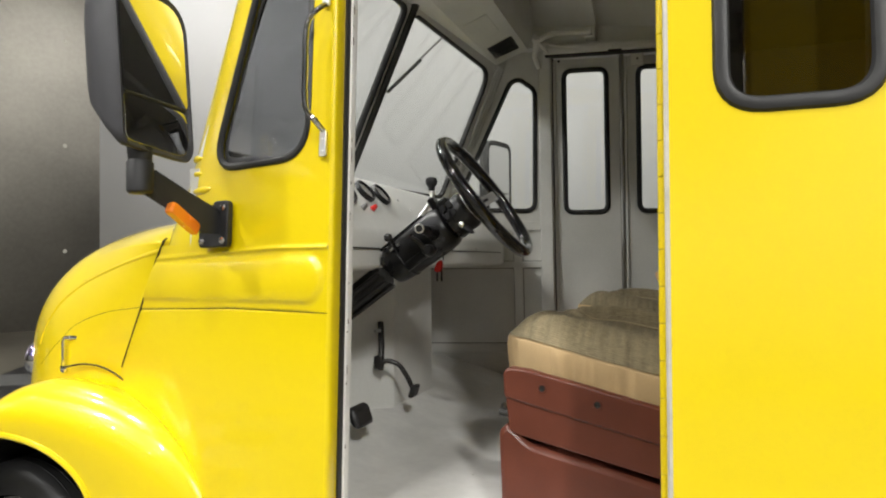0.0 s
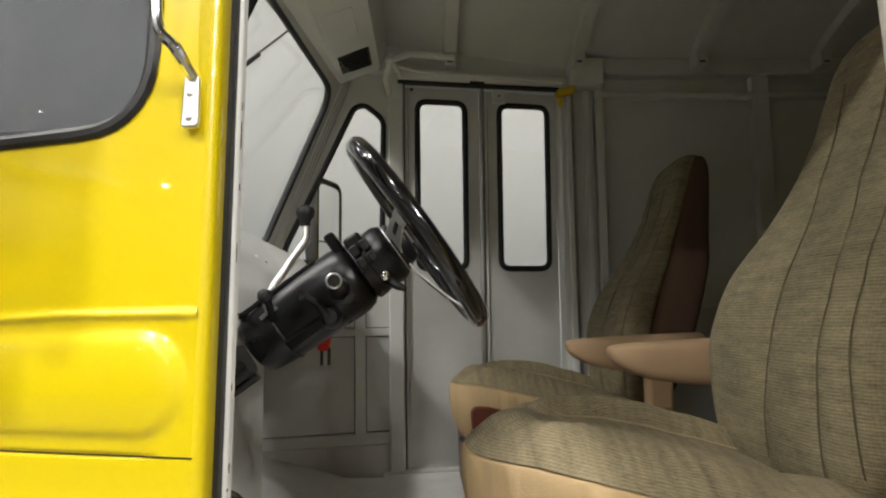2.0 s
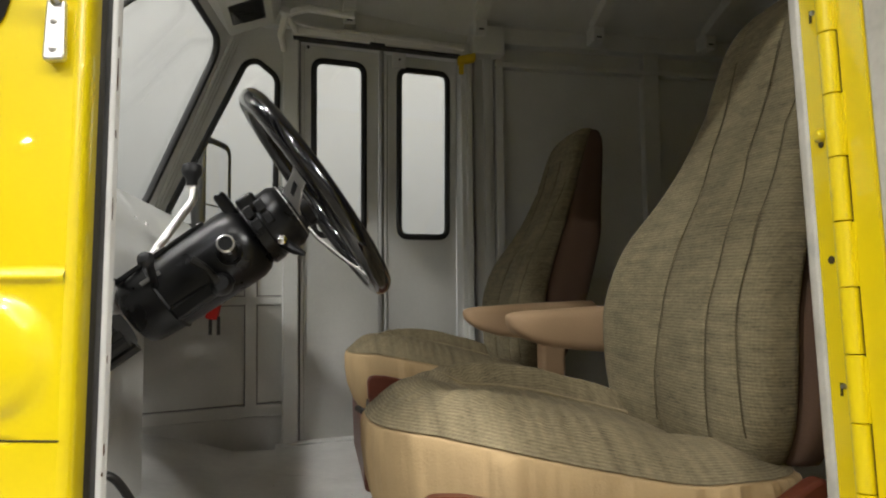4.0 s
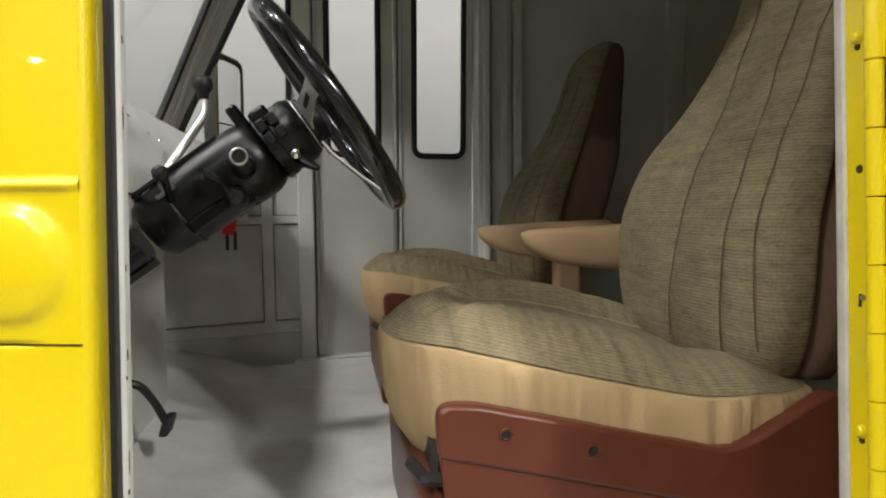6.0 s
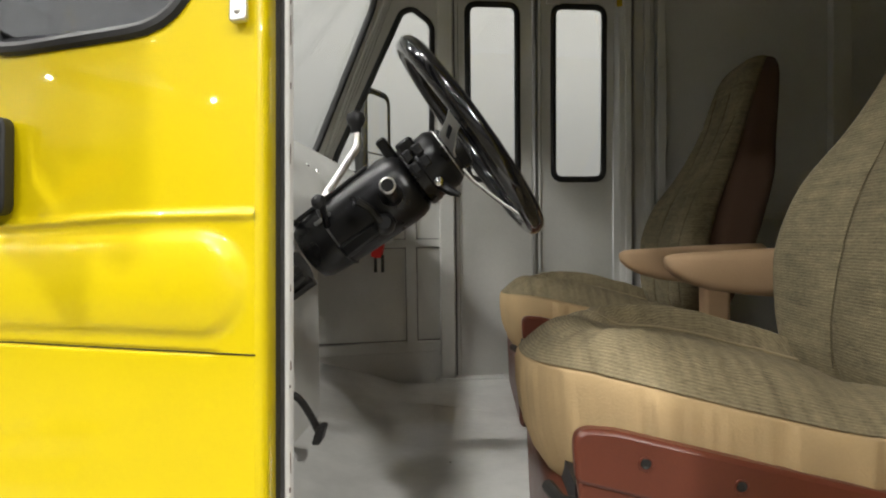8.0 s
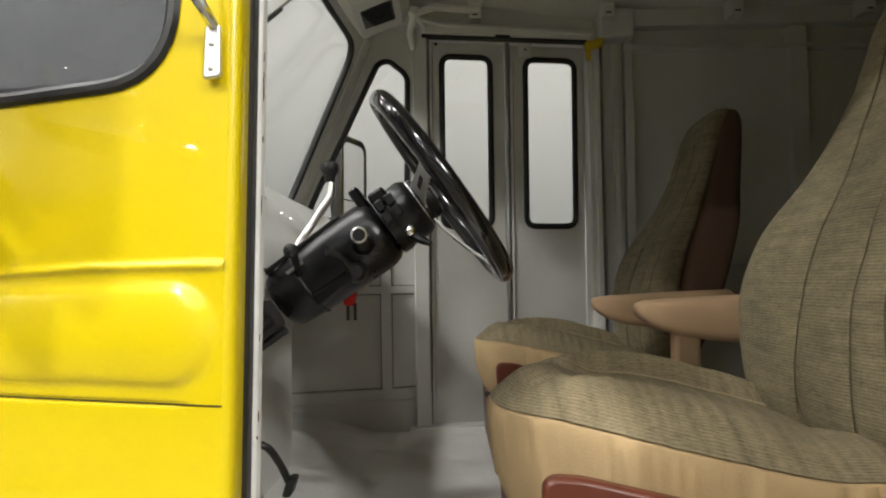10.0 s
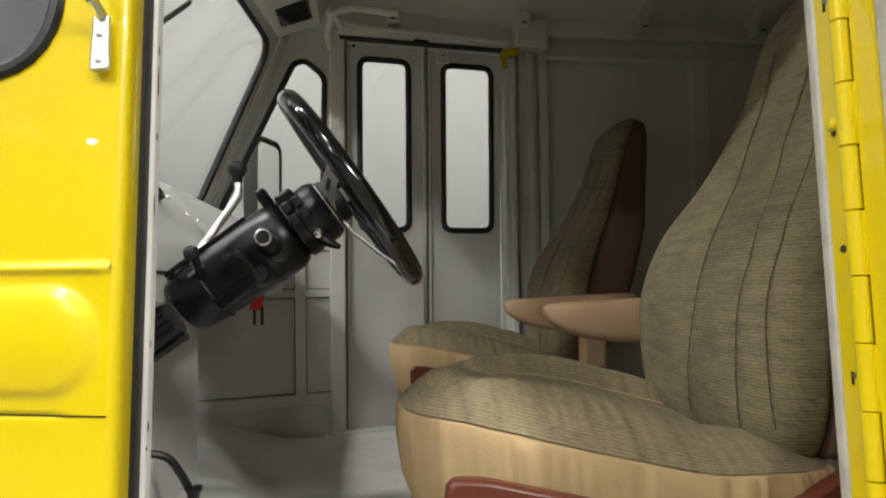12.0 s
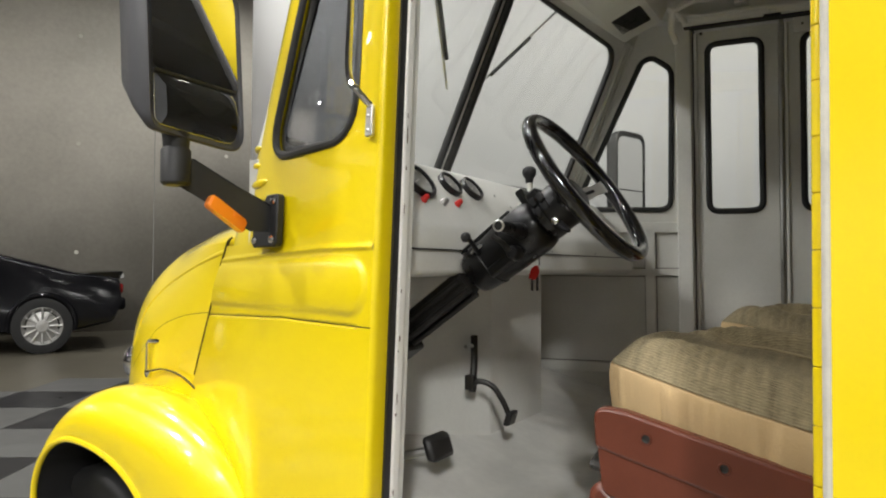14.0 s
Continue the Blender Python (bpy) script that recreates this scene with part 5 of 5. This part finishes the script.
def cushion_top(x, y, d):
    """Height of the cushion; d is the way in from its seam, about the seat's centre line."""
    side = max(0.0, min(1.0, 0.5 + y / 0.30))
    crown = (1 - side) * float(np.interp(x, CROWN_X, CROWN_NEAR)) + side * float(np.interp(x, CROWN_X, CROWN_FAR))
    rise = (crown + 0.004) * (1 - (1 - min(1.0, d / 0.125)) ** 2.3)
    start = max(0.0, min(1.0, (x + 0.45) / 0.17))
    inward = max(0.0, min(1.0, (0.168 - abs(y)) / (0.028 + 0.09 * (1 - start))))
    start = start * start * (3 - 2 * start)
    sunk = -(0.038 + 0.004 * math.exp(-((abs(y) - 0.122) / 0.016) ** 2)) * inward * inward * (3 - 2 * inward) * start
    angle = math.atan2(abs(y) - 0.08, -(x + 0.20))
    pucker = 0.0026 * math.sin(angle * 34) * math.exp(-((d - 0.06) / 0.035) ** 2) * (1 if x < -0.18 else 0.35)
    soft = 0.005 * noise.noise(Vector((x * 9, y * 9, 1.7))) * min(1.0, d / 0.05)
    return cushion_seam(x) + rise + sunk + pucker + soft


def back_seam(k, z):
    """Where the three sewn lines of the backrest run, about the seat's centre line."""
    heights, places = (((0.90, 1.12, 1.20, 1.26, 1.34), (-0.226, -0.220, -0.196, -0.172, -0.145)), ((0.90, 1.10, 1.18, 1.30, 1.40), (-0.148, -0.155, -0.135, -0.078, -0.066)), ((0.90, 1.02, 1.18, 1.33, 1.45), (0.010, -0.012, 0.000, 0.050, 0.060)))[k]
    return float(np.interp(z, heights, places))


def bus_seat(label):
    """Built about the seat's own centre line, y = 0."""
    seat = thing("bus_seat", label, "seat", "front seats")
    cx, hx, hy = -0.143, 0.315, 0.287
    # boxing band, gathered along the seam and tucked under at the front
    loops = []
    for f, dz, wr in ((0.80, -0.215, 0), (0.865, -0.190, 0.2), (0.935, -0.150, 0.5), (0.980, -0.105, 1), (0.998, -0.055, 1), (1.002, -0.020, 1), (0.996, -0.004, 0.7), (0.990, 0.0, 0), (0.960, 0.004, 0)):
        loop = []
        for k, (x, y) in enumerate(superplan(cx, 0, hx * f, hy * (f if f > 0.95 else 0.4 + 0.6 * f), 4.3, 420, 2.25)):
            run = math.atan2(y / hy, (x - cx) / hx) * 0.34
            fold = noise.noise(Vector((run * 34 + dz * 2.4, dz * 3, 0.3)))
            sharp = noise.noise(Vector((run * 90 + dz * 6, dz * 4, 4.0)))
            g = 1 + wr * (0.024 * fold + 0.020 * sharp) * (0.5 + 0.5 * (x > -0.35))
            loop.append((cx + (x - cx) * g, y * g, cushion_seam(x) + dz * (1.0 if x < 0 else 0.8)))
        loops.append(loop)
    part("boxing", mesh_of(*rings(loops, caps=False)), TAN, seat, "tan velour cushion side band", sharp=0)
    loops = []
    n = 56
    for k in range(n + 1):
        t = (k / n) ** 1.15
        f = 0.990 * (1 - t)
        loop = []
        for x, y in superplan(cx, 0, hx * f, hy * f, 4.3 - 1.5 * t, 240, 2.25):
            loop.append((x, y, cushion_top(x, y, (1 - f) * hy)))
        loops.append(loop)
    me = mesh_of(*rings(loops, caps=False))
    course = me.attributes.new("course", "FLOAT", "POINT")
    run = [0.0] * len(loops[0])
    for r, loop in enumerate(loops[:-1]):
        for c, p in enumerate(loop):
            if r:
                run[c] += math.dist(p, loops[r - 1][c])
            course.data[r * len(loop) + c].value = run[c]
    part("cushion", me, OLIVE_FLAT, seat, "olive tweed cushion with sewn channels", sharp=0)
    for sy in (-1, 1):
        line = []
        for x in np.linspace(-0.345, 0.09, 30):
            y = sy * 0.137
            line.append((x, y, cushion_top(x, y, min(hy - abs(y), x + 0.458)) + 0.0005))
        part("piping", mesh_of(*sweep(line, [0.0048 * min(1.0, 0.1 + k / 7) for k in range(30)], 8, squash=0.6)), WELT, seat, "pale sewn piping")
    # moulded shell sides
    so = rounded([(-0.436, 0.742), (-0.440, 0.812), (-0.385, 0.808), (-0.193, 0.763), (-0.037, 0.727), (0.01, 0.742), (0.135, 0.808), (0.15, 0.600)], [0.012, 0.032, 0.05, 0.3, 0.06, 0.06, 0.02, 0.01], 6)
    low = rounded([(-0.425, 0.665), (-0.434, 0.744), (-0.398, 0.742), (0.15, 0.602), (0.15, 0.535)], [0.02, 0.008, 0.01, 0.005, 0.02], 5)
    for sy in (-1, 1):
        sh = part("shell_side", mesh_of(*prism(so, lambda u, v, w, sy=sy: (u, sy * (0.302 - w), v), 0.028)), MAROON, seat, "maroon moulded side shell", bevel=0.006)
        part("shell_step", mesh_of(*prism(low, lambda u, v, w, sy=sy: (u, sy * (0.297 - w), v), 0.024)), MAROON, sh, bevel=0.004)
        for u, v in ((-0.350, 0.768), (-0.232, 0.740)):
            part("cup", mesh_of(*lathe((u, sy * 0.3024, v), (0, sy, 0), [(0, 0.0098), (0.0016, 0.0090), (0.0012, 0.0070)], 16, False)), MAROON, sh)
            part("screw", mesh_of(*lathe((u, sy * 0.3022, v), (0, sy, 0), [(0, 0.0072), (0.0015, 0.0062), (0.0005, 0.0036), (-0.003, 0.0025)], 14)), DARK_STEEL, sh)
    part("shell_front", mesh_of(*block(-0.420, -0.395, -0.27, 0.27, 0.64, 0.70)), MAROON, seat, bevel=0.01)
    lo = rounded([(-0.445, 0.47), (-0.452, 0.665), (-0.43, 0.685), (-0.38, 0.640), (0.14, 0.522), (0.15, 0.47)], [0.02, 0.03, 0.02, 0.05, 0.02, 0.02], 5)
    part("pedestal", mesh_of(*prism(lo, lambda u, v, w: (u, -0.296 + w, v), 0.592)), MAROON, seat, "maroon seat pedestal", bevel=0.012)
    part("adjuster", mesh_of(*sweep([(-0.46, -0.20, 0.700), (-0.45, -0.262, 0.702), (-0.40, -0.268, 0.698)], 0.010, 8)), DARK_STEEL, seat, "grey adjuster lever")
    part("bellows", mesh_of(*block(-0.43, 0.1, -0.25, 0.25, 0.62, 0.72)), MATT_PLASTIC, seat)
    # backrest: height, front, split between the tweed and the back panel, back, half width
    levels = [(0.80, 0.048, 0.140, 0.20, 0.228), (0.86, 0.042, 0.138, 0.225, 0.258), (0.95, 0.042, 0.138, 0.268, 0.270), (1.04, 0.052, 0.145, 0.302, 0.267), (1.15, 0.094, 0.178, 0.340, 0.250), (1.25, 0.158, 0.225, 0.378, 0.205), (1.34, 0.205, 0.262, 0.392, 0.174), (1.41, 0.236, 0.288, 0.400, 0.160), (1.48, 0.258, 0.310, 0.406, 0.152), (1.55, 0.278, 0.335, 0.410, 0.144), (1.595, 0.300, 0.356, 0.412, 0.128), (1.628, 0.332, 0.375, 0.409, 0.096), (1.643, 0.362, 0.386, 0.401, 0.050)]
    fine = []
    for a, b in zip(levels, levels[1:]):
        i = levels.index(a)
        p0, p3 = levels[max(0, i - 1)], levels[min(len(levels) - 1, i + 2)]
        for k in range(4):
            t = k / 4
            fine.append(tuple(0.5 * (2 * q1 + (q2 - q0) * t + (2 * q0 - 5 * q1 + 4 * q2 - q3) * t * t + (3 * q1 - q0 - 3 * q2 + q3) * t ** 3) for q0, q1, q2, q3 in zip(p0, a, b, p3)))
    fine.append(levels[-1])

    def back_loop(z, x0, x1, hw, p, wing, seams):
        out = []
        half = max(0.004, (x1 - x0) / 2)
        rim = [(side, hw * math.sin(math.pi / 2 * u)) for side in (-1, 1) for u in (np.linspace(-1, 1, 180 if side < 0 else 60)[:-1] * -side)]
        for x, y in [((x0 + x1) / 2 + side * half * max(0.0, 1 - abs(y / hw) ** p) ** (1 / p), y) for side, y in rim]:
            fr = max(0.0, ((x0 + x1) / 2 - x) / ((x1 - x0) / 2 + 1e-6))
            ch = 0.0
            if seams:
                cuts = [-hw] + [min(hw, max(-hw, back_seam(k, z))) for k in range(3)] + [hw]
                for c in cuts[1:-1]:
                    ch += 0.0045 * math.exp(-((y - c) / 0.0060) ** 2)
                for c0, c1, puff in zip(cuts, cuts[1:], (0.005, 0.006, 0.006, 0.005)):
                    if c0 <= y < c1:
                        ch -= puff * (1.0 if z < 1.34 else max(0.4, 1 - 4 * (z - 1.34))) * math.sin(math.pi * (y - c0) / (c1 - c0)) ** 0.7
                ch += 0.004 * math.exp(-((z - 1.43) / 0.010) ** 2) + 0.003 * noise.noise(Vector((y * 11, z * 9, 0.4)))
                ch += 0.010 * max(0.0, 1 - (z - 0.80) / 0.05)
            w = wing * (abs(y) / max(hw, 0.01)) ** 3
            out.append((x + fr * (ch * min(1.0, hw / 0.1) - w), y, z))
        return out
    part("backrest", mesh_of(*rings([back_loop(z, xf, xm + 0.012, hw, 3.4, 0.020 * math.exp(-((z - 1.1) / 0.2) ** 2), True) for z, xf, xm, xb, hw in fine])), OLIVE, seat, "tall olive tweed backrest narrowing to a headrest", sharp=0)
    for k in range(3):
        line = []
        for z, xf, xm, xb, hw in fine:
            y, hx = back_seam(k, z), (xm + 0.012 - xf) / 2
            if abs(y) < hw * 0.93 and 0.82 < z < 1.52:
                bow = (1 - (abs(y) / hw) ** 3.4) ** (1 / 3.4)
                wing = 0.020 * math.exp(-((z - 1.1) / 0.2) ** 2) * (abs(y) / hw) ** 3
                line.append((xf + hx - hx * bow + bow * (0.0010 - wing), y, z))
        part("seam", mesh_of(*sweep(line, 0.0012, 6)), SEAM, seat, "dark sewn seam")
    part("back_panel", mesh_of(*rings([back_loop(z - 0.004, xm - 0.020, xb, hw * 1.012, 4.0, 0, False) for z, xf, xm, xb, hw in fine])), BROWN, seat, "brown velour back panel", sharp=0)
    return seat


def armrest(seat, y, sign):
    slide = 0.026 if sign > 0 else -0.010
    loops = []
    for x, zt, zb, hw in ((-0.152, 0.998, 0.988, 0.014), (-0.147, 1.004, 0.974, 0.026), (-0.13, 1.009, 0.958, 0.035), (-0.10, 1.012, 0.941, 0.040), (-0.05, 1.014, 0.926, 0.042), (0.02, 1.018, 0.916, 0.042), (0.12, 1.022, 0.907, 0.042), (0.24, 1.026, 0.904, 0.040), (0.255, 1.015, 0.915, 0.032)):
        zc, hz = (zt + zb) / 2, (zt - zb) / 2
        loops.append([(x + slide, y + hw * math.copysign(abs(math.cos(a)) ** 0.55, math.cos(a)), zc + hz * math.copysign(abs(math.sin(a)) ** 0.55, math.sin(a))) for a in [k * math.tau / 20 for k in range(20)]])
    part("armrest", mesh_of(*rings(loops)), ARM_TAN, seat, "pinkish tan padded armrest", sharp=0)
    if sign < 0:
        part("arm_bracket", mesh_of(*block(0.075, 0.150, y - 0.01, y + 0.05, 0.80, 0.92)), ARM_TAN, seat, bevel=0.012)


driver = bus_seat("high-backed olive tweed driver's seat on a maroon base")
armrest(driver, 0.385, 1)
driver.location = (0, 1.552, 0)
passenger = bus_seat("high-backed olive tweed passenger seat on a maroon base")
armrest(passenger, -0.375, -1)
passenger.location = (0.02, 2.70, 0)

# ---------------------------------------------------------------- overhead fittings by the far door
lever = thing("door_lever", "white painted door lever with a pivot ball", "lever")
part("arm", mesh_of(*rings([[(x, y + a, z + b) for a, b in ((-0.012, -w), (0.012, -w), (0.012, w), (-0.012, w))] for x, y, z, w in ((-0.672, 2.885, 2.088, 0.010), (-0.640, 2.880, 2.100, 0.011), (-0.598, 2.880, 2.112, 0.011), (-0.560, 2.885, 2.110, 0.010), (-0.470, 2.895, 2.104, 0.009), (-0.436, 2.898, 2.103, 0.010), (-0.425, 2.899, 2.108, 0.012))])), WHITE_EDGE, lever, "white flat lever arm", bevel=0.004)
part("pivot", mesh_of(*lathe((-0.680, 2.885, 2.096), (0.1, -0.6, 0.3), [(-0.02, 0.012), (-0.012, 0.020), (0.0, 0.023), (0.012, 0.020), (0.018, 0.010)], 16)), WHITE_EDGE, lever, "pivot ball")
part("link", mesh_of(*sweep([(-0.680, 2.89, 2.085), (-0.700, 2.94, 2.03), (-0.690, 2.985, 1.985)], [0.016, 0.014, 0.012], 8)), WHITE_EDGE, lever)
part("link", mesh_of(*sweep([(-0.676, 2.89, 2.085), (-0.650, 2.93, 2.055), (-0.640, 2.99, 2.045)], 0.011, 8)), WHITE_EDGE, lever)
part("strut", mesh_of(*rings([[(x, y + a, z + b) for a, b in ((-0.010, -0.004), (0.010, -0.004), (0.010, 0.004), (-0.010, 0.004))] for x, y, z in ((-0.655, 2.92, 2.078), (-0.57, 2.95, 2.066), (-0.20, 3.02, 2.066), (0.03, 3.035, 2.052))])), WHITE_EDGE, lever, "thin white operating bar")

strap = thing("yellow_tape", "strip of yellow tape hanging from the door track", "tape")
part("wrap", mesh_of(*mapped(block(0.00, 0.075, 3.0, 3.035, 1.985, 2.02), lambda x, y, z: (x, y, z + 0.25 * (x - 0.03)))), YELLOW_TAPE, strap, bevel=0.008)
part("tail", mesh_of(*block(0.005, 0.025, 3.012, 3.020, 1.94, 1.995)), YELLOW_TAPE, strap)
part("door_latch", mesh_of(*mapped(block(-0.262, -0.205, -0.014, 0.0, 1.975, 2.04), lambda x, y, z: (x, far_y(x, z) + y, z))), WHITE_EDGE, leaf2, "pale latch plate", bevel=0.003)
part("latch_hole", mesh_of(*lathe((-0.232, far_y(-0.232, 2.008) - 0.013, 2.008), (0, -1, 0), [(0, 0.005), (0.0015, 0.005), (0.002, 0.001)], 12)), DARK_STEEL, leaf2)
part("door_bolt", mesh_of(*lathe((-0.600, far_y(-0.6, 2.02), 2.02), (0, -1, 0), [(0, 0.007), (0.003, 0.006), (0.004, 0.002)], 12)), DARK_STEEL, leaf1)

# ---------------------------------------------------------------- black car across the hall
car = thing("sports_car", "black sports coupe with silver alloy wheels parked by the concrete wall", "car")
SIDE = [(-2.4, 0.38), (-2.45, 0.62), (-2.3, 0.78), (-1.2, 0.90), (-0.45, 0.95), (0.25, 1.22), (1.0, 1.22), (1.9, 0.98), (2.2, 0.95), (2.42, 0.90), (2.45, 0.60), (2.35, 0.36), (1.9, 0.26), (-1.9, 0.24)]
prof = rounded(SIDE, [0.08, 0.1, 0.15, 0.4, 0.3, 0.25, 0.3, 0.4, 0.1, 0.06, 0.08, 0.1, 0.1, 0.1], 5)
loops = []
for y, k in ((-0.92, 0.90), (-0.90, 0.97), (-0.86, 1.0), (0.86, 1.0), (0.90, 0.97), (0.92, 0.90)):
    loops.append([(p.x * (0.99 + 0.01 * k), y * (1.0 if p.y < 0.95 else 1 - 0.8 * (p.y - 0.95)), 0.6 + (p.y - 0.6) * k) for p in prof])
part("body", mesh_of(*rings(loops)), CAR_BLACK, car, "glossy black body", sharp=45)
part("spoiler", mesh_of(*prism(rounded([(1.85, 0.93), (2.43, 0.90), (2.47, 1.00), (2.1, 0.985)], 0.02, 3), lambda u, v, w: (u, -0.85 + w, v), 1.7)), CAR_BLACK, car, "black tail spoiler", bevel=0.01)
part("bumper", mesh_of(*block(2.36, 2.50, -0.85, 0.85, 0.50, 0.66)), CAR_BLACK, car, bevel=0.04)
part("tail_light", mesh_of(*block(2.30, 2.46, -0.915, -0.60, 0.72, 0.84)), RED_LENS, car, bevel=0.02)
part("reflector", mesh_of(*block(2.42, 2.475, -0.85, -0.70, 0.90, 0.96)), SILVER, car, bevel=0.01)
part("sill_trim", mesh_of(*block(-1.1, 1.05, -0.925, -0.90, 0.60, 0.62)), SILVER, car)
for wx in (-1.30, 1.55):
    for wy, s in ((-0.875, -1), (0.875, 1)):
        w = part("wheel", mesh_of(*lathe((wx, wy, 0.335), (0, s, 0), [(-0.1, 0.2), (-0.1, 0.225), (0.095, 0.235), (0.102, 0.225), (0.07, 0.205), (0.05, 0.19)], 28, False)), SILVER, car, "silver alloy wheel")
        part("arch_lip", mesh_of(*sweep([(wx + 0.365 * math.cos(a), wy + 0.055 * s, 0.345 + 0.365 * math.sin(a)) for a in np.linspace(-0.2, math.pi + 0.2, 22)], 0.03, 8)), CAR_BLACK, car)
        part("disc", mesh_of(*lathe((wx, wy + 0.03 * s, 0.335), (0, s, 0), [(0.0, 0.2), (0.01, 0.2), (0.03, 0.10), (0.06, 0.07), (0.065, 0.04)], 24)), SILVER, w)
        for k in range(12):
            a = k * math.tau / 12
            part("spoke", mesh_of(*sweep([(wx + 0.06 * math.cos(a), wy + 0.07 * s, 0.335 + 0.06 * math.sin(a)), (wx + 0.215 * math.cos(a), wy + 0.085 * s, 0.335 + 0.215 * math.sin(a))], 0.013, 6)), SILVER, w)
        part("tyre", mesh_of(*lathe((wx, wy, 0.335), (0, s, 0), [(-0.1, 0.21), (-0.105, 0.30), (-0.09, 0.335), (0.09, 0.335), (0.105, 0.30), (0.10, 0.228)], 32, False)), TYRE, w, "black tyre with raised lettering bars")
car.matrix_basis = pose(-10.45, 3.55, -0.1, 0, 0, 63) @ Matrix.Diagonal((1.02, 1.02, 1.06, 1.0))
